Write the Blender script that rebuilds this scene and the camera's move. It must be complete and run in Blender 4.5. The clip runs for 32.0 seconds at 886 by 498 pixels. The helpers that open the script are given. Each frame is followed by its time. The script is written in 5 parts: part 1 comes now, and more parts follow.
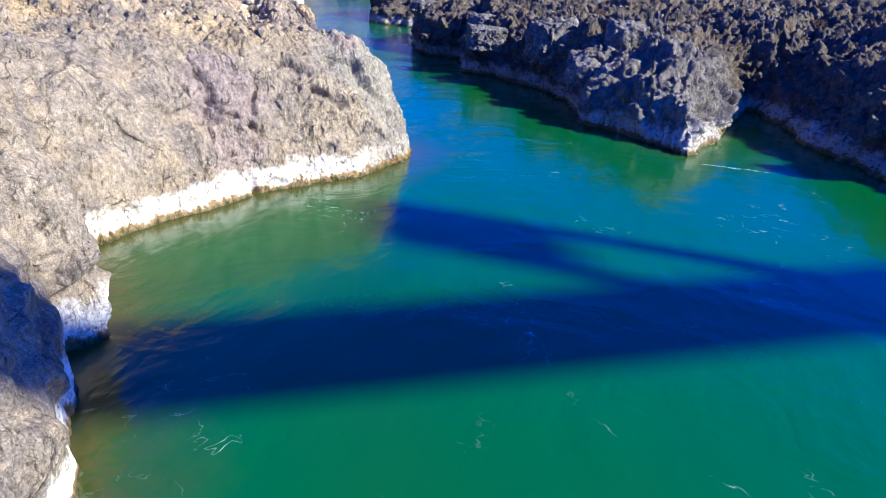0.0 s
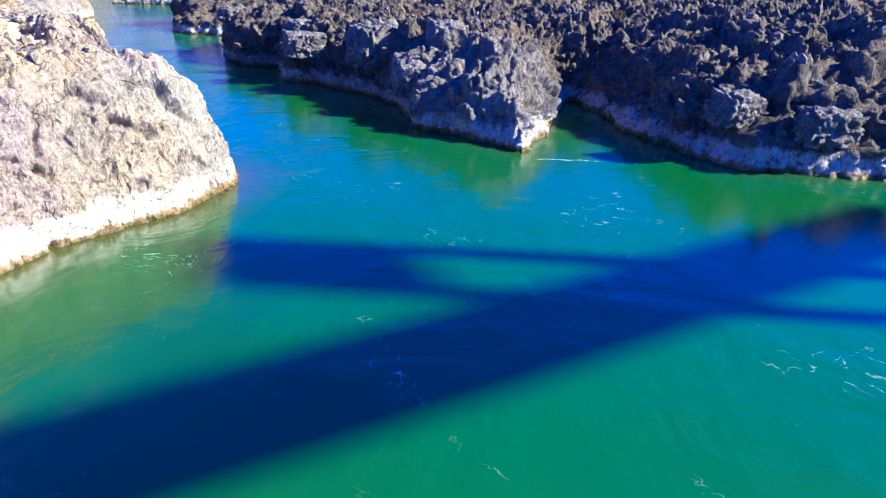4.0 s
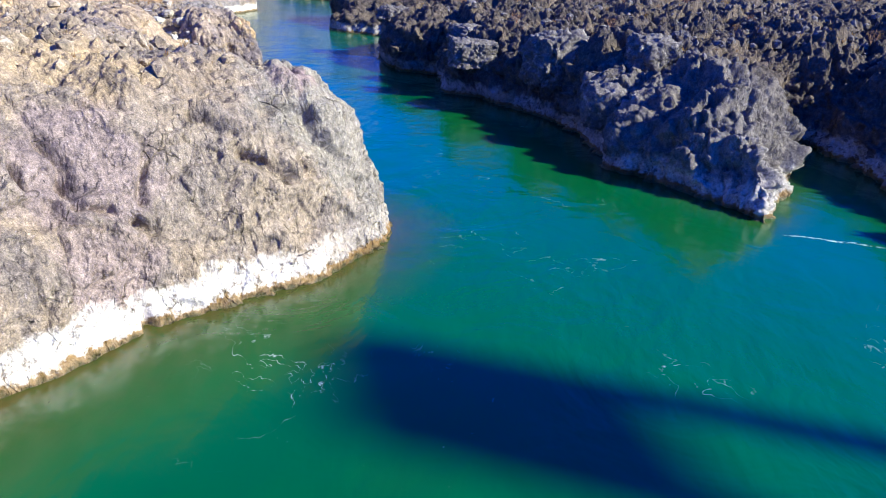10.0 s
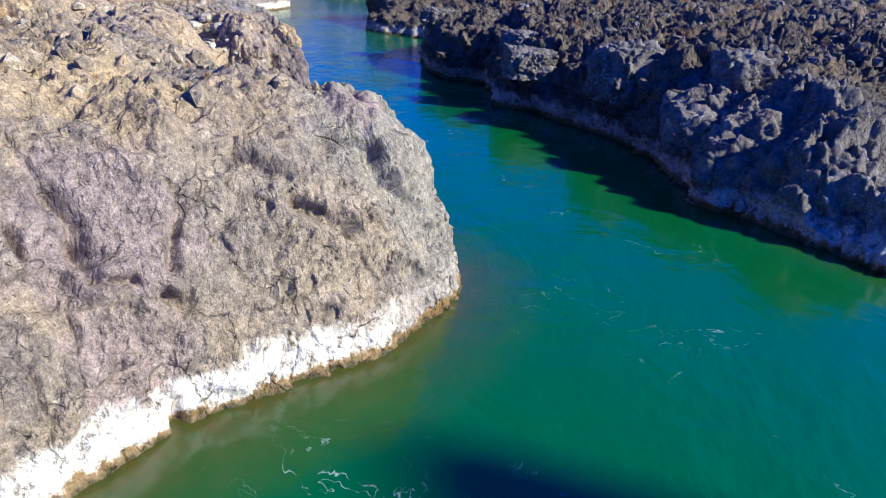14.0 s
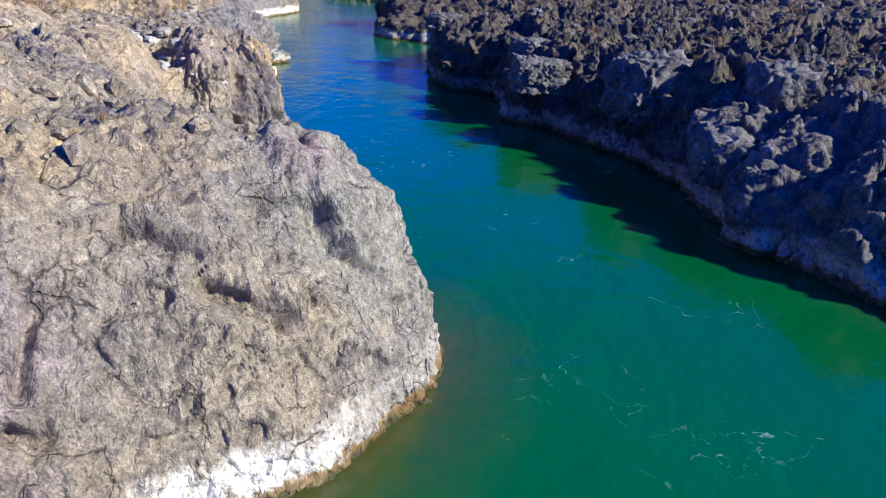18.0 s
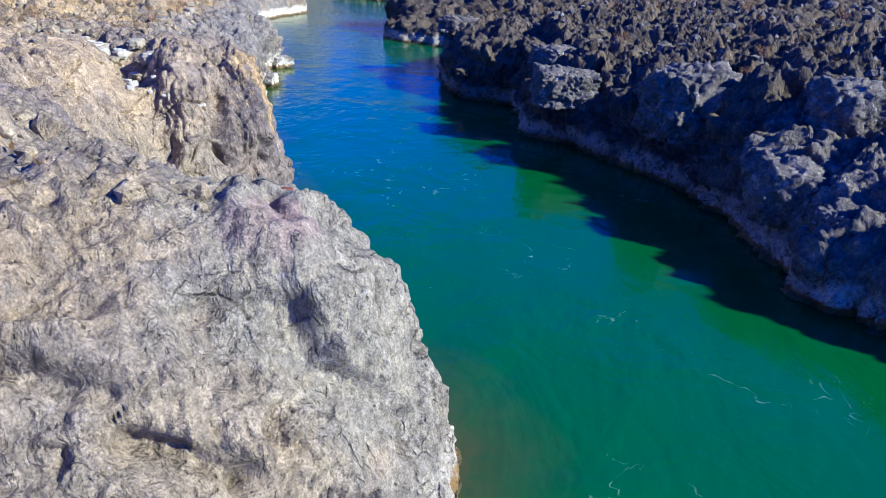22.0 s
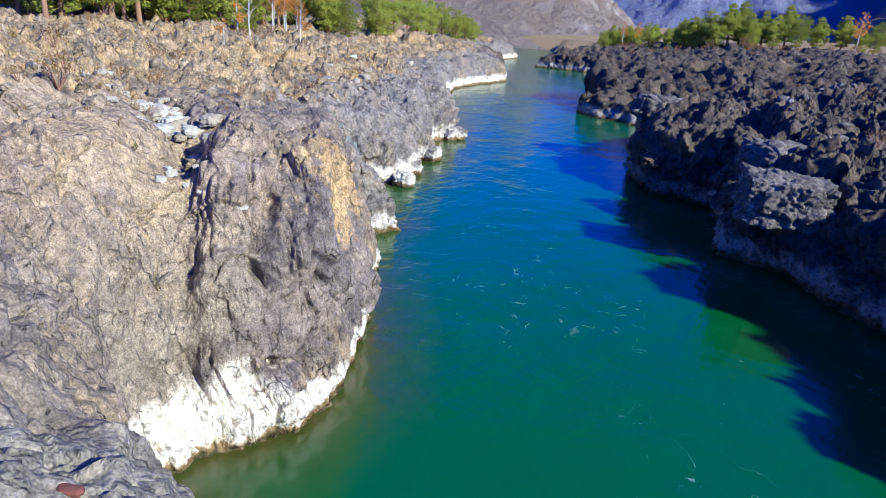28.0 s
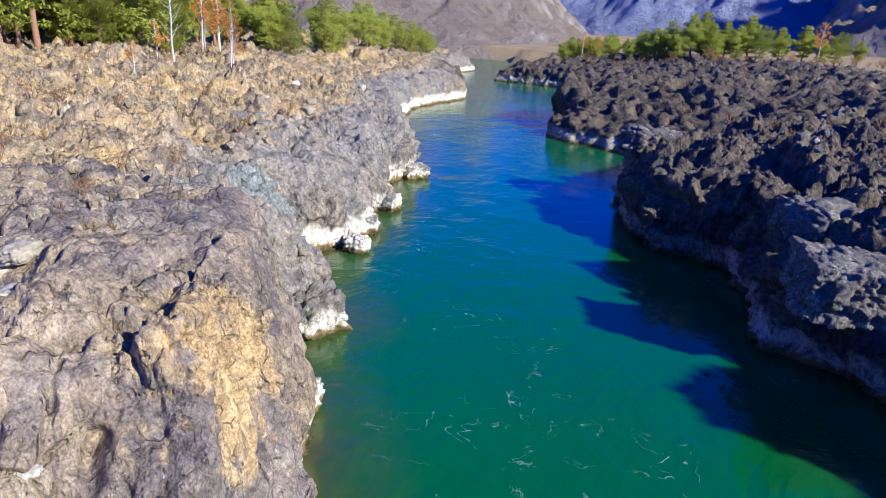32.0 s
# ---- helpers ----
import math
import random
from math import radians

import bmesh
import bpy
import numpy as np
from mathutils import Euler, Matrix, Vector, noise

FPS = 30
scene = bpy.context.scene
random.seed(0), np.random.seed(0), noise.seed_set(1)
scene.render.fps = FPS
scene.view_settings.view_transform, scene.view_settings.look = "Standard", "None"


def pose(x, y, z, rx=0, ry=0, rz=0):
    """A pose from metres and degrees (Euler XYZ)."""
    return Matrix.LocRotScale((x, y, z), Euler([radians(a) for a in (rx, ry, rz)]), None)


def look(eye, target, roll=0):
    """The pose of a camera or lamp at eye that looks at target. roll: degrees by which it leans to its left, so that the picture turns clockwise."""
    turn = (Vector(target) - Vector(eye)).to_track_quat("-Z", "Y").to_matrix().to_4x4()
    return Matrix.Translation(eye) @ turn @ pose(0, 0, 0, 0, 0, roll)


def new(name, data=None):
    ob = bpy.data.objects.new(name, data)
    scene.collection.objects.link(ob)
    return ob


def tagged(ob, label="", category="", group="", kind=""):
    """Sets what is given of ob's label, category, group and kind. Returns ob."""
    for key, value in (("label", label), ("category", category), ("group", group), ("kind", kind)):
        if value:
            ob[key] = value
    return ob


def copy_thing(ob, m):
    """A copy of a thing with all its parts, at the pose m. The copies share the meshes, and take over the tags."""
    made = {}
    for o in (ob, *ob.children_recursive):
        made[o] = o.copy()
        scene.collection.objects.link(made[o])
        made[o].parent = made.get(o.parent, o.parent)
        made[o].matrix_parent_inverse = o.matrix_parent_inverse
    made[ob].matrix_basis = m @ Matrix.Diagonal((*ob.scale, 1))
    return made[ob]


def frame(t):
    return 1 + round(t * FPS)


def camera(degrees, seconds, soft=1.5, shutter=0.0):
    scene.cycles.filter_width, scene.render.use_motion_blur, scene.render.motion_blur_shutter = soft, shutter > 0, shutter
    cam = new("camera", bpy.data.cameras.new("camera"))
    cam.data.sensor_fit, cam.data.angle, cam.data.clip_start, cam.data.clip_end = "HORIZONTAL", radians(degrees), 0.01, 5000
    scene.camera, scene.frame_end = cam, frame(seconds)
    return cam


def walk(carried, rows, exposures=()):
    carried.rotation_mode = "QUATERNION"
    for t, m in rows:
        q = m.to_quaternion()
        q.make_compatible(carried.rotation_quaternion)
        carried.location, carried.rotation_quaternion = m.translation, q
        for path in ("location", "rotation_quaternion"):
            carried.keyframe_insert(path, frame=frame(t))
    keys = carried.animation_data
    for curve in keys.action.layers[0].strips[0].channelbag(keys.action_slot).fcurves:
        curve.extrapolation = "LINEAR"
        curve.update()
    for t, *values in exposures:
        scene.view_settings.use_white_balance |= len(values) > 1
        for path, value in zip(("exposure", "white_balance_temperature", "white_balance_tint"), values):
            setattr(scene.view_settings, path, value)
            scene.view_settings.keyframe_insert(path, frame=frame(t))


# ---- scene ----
cam = camera(68.6, 32.0, soft=0.65)
PATH = [
    (0, (5.351, -12.731, 20.568), (4.898, -10.965, 19.746), 2.7),
    (0.5, (5.596, -12.379, 20.803), (5.213, -10.597, 19.979), 2.4),
    (1, (5.531, -12.352, 20.945), (5.309, -10.541, 20.125), 2.0),
    (1.5, (5.116, -12.595, 20.893), (5.062, -10.768, 20.081), 1.5),
    (2, (4.927, -12.42, 20.897), (4.918, -10.592, 20.087), 1.4),
    (2.5, (4.782, -12.038, 20.884), (4.793, -10.208, 20.075), 1.1),
    (3, (4.753, -11.158, 20.742), (4.769, -9.326, 19.939), 1.0),
    (3.5, (4.557, -10.024, 20.883), (4.582, -8.194, 20.077), 1.2),
    (5.5, (3.244, -4.001, 20.832), (3.138, -2.177, 20.019), 1.8),
    (6, (2.559, -2.334, 20.613), (2.41, -0.51, 19.805), 2.0),
    (6.5, (2.035, -0.532, 20.528), (1.873, 1.289, 19.717), 1.8),
    (7, (1.421, 1.099, 20.444), (1.25, 2.919, 19.633), 1.9),
    (7.5, (0.635, 2.606, 20.383), (0.445, 4.425, 19.572), 2.0),
    (8, (0.04, 4.058, 20.247), (-0.24, 5.865, 19.436), 2.3),
    (8.5, (-0.684, 5.459, 20.181), (-0.995, 7.26, 19.369), 2.4),
    (9, (-1.466, 6.727, 20.098), (-1.792, 8.526, 19.286), 2.5),
    (9.5, (-2.133, 8.013, 20.078), (-2.477, 9.808, 19.265), 2.6),
    (10, (-2.969, 9.183, 20.024), (-3.324, 10.975, 19.21), 2.7),
    (10.5, (-3.649, 10.262, 20.04), (-4.018, 12.051, 19.225), 2.7),
    (11, (-4.456, 11.316, 20.038), (-4.833, 13.103, 19.222), 2.8),
    (11.5, (-5.3, 12.371, 20.043), (-5.684, 14.155, 19.226), 3.0),
    (12, (-6.124, 13.354, 20.043), (-6.513, 15.137, 19.225), 3.1),
    (12.5, (-6.978, 14.333, 20.048), (-7.371, 16.114, 19.228), 3.4),
    (13, (-7.855, 15.288, 20.042), (-8.249, 17.069, 19.221), 3.7),
    (13.5, (-8.458, 16.104, 20.124), (-8.862, 17.882, 19.301), 3.7),
    (15.5, (-9.302, 20.464, 20.316), (-9.74, 22.234, 19.494), 3.2),
    (16, (-8.976, 21.824, 20.361), (-9.424, 23.591, 19.538), 3.1),
    (16.5, (-8.824, 23.158, 20.383), (-9.28, 24.922, 19.558), 3.0),
    (17, (-8.766, 24.414, 20.361), (-9.227, 26.178, 19.538), 2.9),
    (17.5, (-8.805, 25.447, 20.368), (-9.272, 27.209, 19.545), 2.8),
    (18, (-8.951, 26.438, 20.436), (-9.423, 28.198, 19.612), 2.9),
    (18.5, (-9.206, 27.393, 20.478), (-9.682, 29.15, 19.651), 2.9),
    (19, (-9.558, 28.305, 20.452), (-10.038, 30.063, 19.628), 2.9),
    (19.5, (-9.971, 29.203, 20.477), (-10.455, 30.96, 19.653), 2.9),
    (20, (-10.451, 30.164, 20.514), (-10.937, 31.92, 19.688), 3.0),
    (20.5, (-10.913, 31.122, 20.523), (-11.404, 32.876, 19.697), 3.0),
    (21, (-11.4, 32.161, 20.492), (-11.894, 33.914, 19.665), 3.0),
    (21.5, (-11.701, 33.323, 20.473), (-12.197, 35.075, 19.646), 3.0),
    (22, (-11.781, 34.579, 20.511), (-12.28, 36.33, 19.681), 3.0),
    (22.5, (-11.686, 35.955, 20.497), (-12.189, 37.704, 19.667), 3.0),
    (23, (-11.549, 37.382, 20.52), (-12.056, 39.128, 19.687), 2.8),
    (23.5, (-11.237, 38.547, 20.547), (-11.781, 40.281, 19.711), 2.6),
    (24, (-10.937, 39.651, 20.547), (-11.513, 41.373, 19.708), 2.4),
    (24.5, (-10.889, 40.95, 20.502), (-11.47, 42.67, 19.663), 2.3),
    (25, (-10.751, 42.394, 20.504), (-11.338, 44.112, 19.666), 2.1),
    (25.5, (-10.691, 43.868, 20.488), (-11.325, 45.572, 19.655), 2.1),
    (27.5, (-12.948, 49.326, 20.277), (-14.049, 50.849, 19.592), 3.6),
    (28, (-13.546, 50.772, 20.372), (-14.6, 52.327, 19.686), 3.6),
    (28.5, (-14.373, 52.32, 20.41), (-15.413, 53.885, 19.724), 3.6),
    (29, (-15.341, 53.975, 20.597), (-16.381, 55.54, 19.911), 3.6),
    (29.5, (-16.399, 55.587, 20.962), (-17.438, 57.151, 20.276), 3.5),
    (30, (-17.512, 57.265, 21.384), (-18.556, 58.827, 20.698), 3.5),
    (30.5, (-18.813, 58.877, 21.803), (-19.859, 60.444, 21.132), 3.5),
    (31, (-20.305, 60.575, 22.006), (-21.353, 62.144, 21.342), 3.5),
    (31.5, (-21.747, 62.222, 22.057), (-22.757, 63.816, 21.395), 3.3),
    (32, (-23.339, 63.78, 21.963), (-24.292, 65.41, 21.304), 3.3),
]
walk(cam, [(t, look(e, g, r)) for t, e, g, r in PATH], [(0, 1.42, 4500, 10), (2, 1.75, 4520, 10), (3, 1.92, 4560, 10), (6, 1.87, 4520, 10), (9, 1.48, 4500, 10), (13, 1.12, 4500, 10), (19, 0.92, 4380, 10), (25, 1.16, 4180, 8), (28, 0.88, 4270, 10), (32, 0.98, 4480, 10)])

# ---- light: low autumn sun from the right bank, clear sky ----
SUN_TO = Vector((0.996, -0.085, 0.0)).normalized()
SUN_EL = radians(31.0)
world = bpy.data.worlds.new("sky")
scene.world = world
world.use_nodes = True
wn = world.node_tree.nodes
sky = wn.new("ShaderNodeTexSky")
sky.sky_type = "NISHITA"
sky.sun_disc = False
sky.sun_elevation = SUN_EL
sky.sun_rotation = math.atan2(SUN_TO.x, SUN_TO.y)
sky.air_density, sky.dust_density, sky.ozone_density, sky.altitude = 0.65, 0.0, 9.0, 1500
wn["Background"].inputs["Strength"].default_value = 0.076
clear = wn.new("ShaderNodeMix")   # thin, deep blue mountain air
clear.data_type, clear.blend_type = "RGBA", "MULTIPLY"
clear.inputs[0].default_value = 1.0
clear.inputs[7].default_value = (0.25, 0.80, 2.1, 1)
world.node_tree.links.new(sky.outputs[0], clear.inputs[6])
world.node_tree.links.new(clear.outputs[2], wn["Background"].inputs["Color"])
sun_data = bpy.data.lights.new("sun", "SUN")
sun_data.energy, sun_data.angle, sun_data.color = 6.1, radians(1.9), (1.0, 0.785, 0.42)
sun = new("sun", sun_data)
SUN_DIR = Vector((SUN_TO.x * math.cos(SUN_EL), SUN_TO.y * math.cos(SUN_EL), math.sin(SUN_EL)))
sun.matrix_world = look(SUN_DIR * 300, (0, 0, 0))

# ---- materials ----
class Mat:
    """A node material built by short calls."""

    def __init__(self, name):
        self.m = bpy.data.materials.new(name)
        self.m.use_nodes = True
        self.t = self.m.node_tree
        self.b = self.t.nodes["Principled BSDF"]
        self.at = self.n("ShaderNodeTexCoord").outputs["Object"]

    def n(self, kind, **props):
        node = self.t.nodes.new(kind)
        if "op" in props:
            node.operation = props["op"]
        if "blend" in props:
            node.data_type, node.blend_type = "RGBA", props["blend"]
        return node

    def link(self, a, b):
        self.t.links.new(a, b)

    def put(self, sock, v):
        if isinstance(v, bpy.types.NodeSocket):
            self.link(v, sock)
        else:
            sock.default_value = v

    def scaled(self, s, turn=(0, 0, 0), src=None):
        k = self.n("ShaderNodeMapping")
        self.put(k.inputs["Vector"], src or self.at)
        k.inputs["Scale"].default_value, k.inputs["Rotation"].default_value = s, [radians(a) for a in turn]
        return k.outputs[0]

    def noise(self, scale, detail=4.0, rough=0.55, warp=0.0, src=None, colour=False):
        k = self.n("ShaderNodeTexNoise")
        self.put(k.inputs["Vector"], src or self.at)
        k.inputs["Scale"].default_value, k.inputs["Detail"].default_value = scale, detail
        k.inputs["Roughness"].default_value, k.inputs["Distortion"].default_value = rough, warp
        return k.outputs["Color" if colour else "Fac"]

    def cells(self, scale, src=None, feature="F1", out="Distance", rand=1.0):
        k = self.n("ShaderNodeTexVoronoi")
        self.put(k.inputs["Vector"], src or self.at)
        k.feature = feature
        k.inputs["Scale"].default_value, k.inputs["Randomness"].default_value = scale, rand
        return k.outputs[out]

    def ramp(self, v, lo, hi, a=0.0, b=1.0):
        k = self.n("ShaderNodeMapRange")
        self.put(k.inputs["Value"], v)
        for key, val in (("From Min", lo), ("From Max", hi), ("To Min", a), ("To Max", b)):
            k.inputs[key].default_value = val
        return k.outputs[0]

    def math(self, op, a, b=0.0):
        k = self.n("ShaderNodeMath", op=op)
        self.put(k.inputs[0], a)
        self.put(k.inputs[1], b)
        return k.outputs[0]

    def mix(self, f, a, b, blend="MIX"):
        k = self.n("ShaderNodeMix", blend=blend)
        self.put(k.inputs[0], f)
        self.put(k.inputs[6], (*a, 1) if isinstance(a, tuple) else a)
        self.put(k.inputs[7], (*b, 1) if isinstance(b, tuple) else b)
        return k.outputs[2]

    def warp(self, scale, amount, src=None, detail=3):
        """The place, pushed about by noise."""
        k = self.n("ShaderNodeVectorMath", op="MULTIPLY_ADD")
        self.put(k.inputs[0], self.noise(scale, detail, 0.55, 0, src, True))
        k.inputs[1].default_value = (amount, amount, amount)
        self.put(k.inputs[2], src or self.at)
        return k.outputs[0]

    def chips(self, scale, src=None):
        """Small broken planes: every cell tilts its own way."""
        p = self.scaled((scale, scale, scale), (0, 0, 0), src)
        k = self.n("ShaderNodeTexVoronoi")
        self.link(p, k.inputs["Vector"])
        k.inputs["Scale"].default_value = 1.0
        off = self.n("ShaderNodeVectorMath", op="SUBTRACT")
        self.link(p, off.inputs[0])
        self.link(k.outputs["Position"], off.inputs[1])
        way = self.n("ShaderNodeVectorMath", op="SUBTRACT")
        self.link(k.outputs["Color"], way.inputs[0])
        way.inputs[1].default_value = (0.5, 0.5, 0.5)
        dot = self.n("ShaderNodeVectorMath", op="DOT_PRODUCT")
        self.link(off.outputs[0], dot.inputs[0])
        self.link(way.outputs[0], dot.inputs[1])
        return dot.outputs["Value"]

    def axis(self, i, src=None):
        k = self.n("ShaderNodeSeparateXYZ")
        self.put(k.inputs[0], src or self.at)
        return k.outputs[i]

    def bump(self, h, dist, strength=1.0, over=None):
        k = self.n("ShaderNodeBump")
        self.put(k.inputs["Height"], h)
        k.inputs["Distance"].default_value, k.inputs["Strength"].default_value = dist, strength
        if over is not None:
            self.link(over, k.inputs["Normal"])
        return k.outputs[0]

    def done(self, colour, rough=0.9, normal=None, spec=0.3):
        self.put(self.b.inputs["Base Color"], (*colour, 1) if isinstance(colour, tuple) else colour)
        self.put(self.b.inputs["Roughness"], rough)
        self.put(self.b.inputs["Specular IOR Level"], spec)
        if normal is not None:
            self.link(normal, self.b.inputs["Normal"])
        return self.m


def rock_shading(k, col, dark, band, band_col, fine, dull=None):
    """Grain, a few dark joints, a bleached high-water band and the wet algae line, laid over the tints col."""
    mid = k.noise(0.8, 7, 0.62)
    small = k.noise(3.6, 6, 0.62)
    tiny = k.noise(12.0, 4, 0.65)
    push = k.warp(0.7, 0.7)
    dip = k.scaled((1.0, 1.0, 0.42), (28, -28, 20), push)
    lines = k.noise(2.4, 6, 0.62, 0.3, dip)              # drawn-out grain along the cleavage
    calm = k.ramp(k.noise(0.22, 4, 0.6), 0.40, 0.58, 0.32, 1.0)

    def fold(scale, src):
        return k.math("MINIMUM", k.math("ABSOLUTE", k.math("SUBTRACT", k.noise(scale, 1.5, 0.45, 0.3, src), 0.5)), 0.17)

    col = k.mix(0.8, col, k.mix(k.ramp(mid, 0.36, 0.62), (0.74, 0.73, 0.74), (1.16, 1.15, 1.13)), "MULTIPLY")
    col = k.mix(0.8, col, k.mix(k.ramp(small, 0.40, 0.60), (0.72, 0.71, 0.71), (1.20, 1.19, 1.17)), "MULTIPLY")
    col = k.mix(0.5, col, k.mix(k.ramp(lines, 0.40, 0.60), (0.70, 0.69, 0.69), (1.22, 1.21, 1.19)), "MULTIPLY")
    col = k.mix(0.8, col, k.mix(k.ramp(tiny, 0.40, 0.60), (0.66, 0.65, 0.65), (1.30, 1.29, 1.27)), "MULTIPLY")
    # pale broken flecks and dark pits
    fleck = k.math("MULTIPLY", k.ramp(k.noise(7.0, 4, 0.7, 0.3, dip), 0.63, 0.68), k.ramp(mid, 0.45, 0.6))
    col = k.mix(k.math("MULTIPLY", fleck, 0.6), col, tuple(min(0.7, c * 3.2) for c in dark))
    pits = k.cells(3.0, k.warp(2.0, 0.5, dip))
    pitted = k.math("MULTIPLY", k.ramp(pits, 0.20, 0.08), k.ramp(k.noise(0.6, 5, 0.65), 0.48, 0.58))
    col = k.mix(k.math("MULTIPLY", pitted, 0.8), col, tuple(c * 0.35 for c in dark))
    joint = k.cells(0.40, k.scaled((1, 1, 0.6), (25, 15, 20), k.warp(0.7, 1.0)), "DISTANCE_TO_EDGE")
    joint2 = k.cells(1.25, k.scaled((1, 1, 0.45), (28, -28, 20), k.warp(1.4, 0.5)), "DISTANCE_TO_EDGE")
    some, some2 = k.ramp(k.noise(0.3, 3), 0.54, 0.62), k.ramp(k.noise(0.75, 3), 0.57, 0.64)
    deep = k.math("MULTIPLY", k.ramp(joint, 0.0, 0.022, 1, 0), some)
    deep2 = k.math("MULTIPLY", k.ramp(joint2, 0.0, 0.035, 1, 0), some2)
    col = k.mix(k.math("MULTIPLY", deep, 0.4), col, tuple(c * 0.25 for c in dark))
    col = k.mix(k.math("MULTIPLY", deep2, 0.3), col, tuple(c * 0.35 for c in dark))
    z = k.axis(2, k.n("ShaderNodeNewGeometry").outputs["Position"])
    edge = k.math("ADD", z, k.ramp(k.noise(0.3, 6, 0.65), 0.25, 0.75, -1.1, 1.1))
    whiten = k.ramp(edge, band + 0.45, band - 0.35)
    patchy = k.ramp(k.noise(1.3, 7, 0.72), 0.38, 0.48, 0.10, 1.0)
    amount = k.math("MULTIPLY", whiten, patchy)
    amount = k.math("MULTIPLY", amount, k.math("SUBTRACT", 1.0, k.math("MULTIPLY", deep2, 0.7)))
    if dull is not None:
        amount = k.math("MULTIPLY", amount, dull)
    col = k.mix(amount, col, k.mix(k.ramp(small, 0.38, 0.56), tuple(c * 0.68 for c in band_col), band_col))
    wet = k.math("ADD", z, k.ramp(k.noise(1.3, 6, 0.65), 0.3, 0.7, -0.35, 0.35))
    col = k.mix(k.ramp(wet, 0.75, 0.45, 0, 0.9), col, (0.17, 0.098, 0.018))
    col = k.mix(k.ramp(wet, 0.4, 0.0), col, (0.05, 0.045, 0.014))
    h = k.math("ADD", k.math("MULTIPLY", fold(0.85, dip), 1.25), k.math("MULTIPLY", fold(2.0, dip), 1.0))
    h = k.math("ADD", h, k.math("MULTIPLY", fold(4.6, dip), 0.5))
    loose = k.scaled((1.0, 1.0, 0.6), (28, -28, 20), k.warp(1.1, 0.25))
    h = k.math("ADD", h, k.math("MULTIPLY", k.chips(1.5, loose), 0.75))
    h = k.math("ADD", h, k.math("MULTIPLY", k.chips(3.6, loose), 0.60))
    h = k.math("ADD", h, k.math("MULTIPLY", small, 0.14))
    h = k.math("MULTIPLY", h, calm)
    h = k.math("SUBTRACT", h, k.math("MULTIPLY", deep, 0.55))
    h = k.math("SUBTRACT", h, k.math("MULTIPLY", deep2, 0.35))
    h = k.math("SUBTRACT", h, k.math("MULTIPLY", pitted, 0.3))
    nrm = k.bump(h, 0.42 * fine, 1.0)
    nrm = k.bump(k.noise(8, 5, 0.65), 0.085, 1.0, nrm)
    return k.done(col, k.ramp(wet, 0.4, 0.1, 0.93, 0.4), nrm, 0.25)


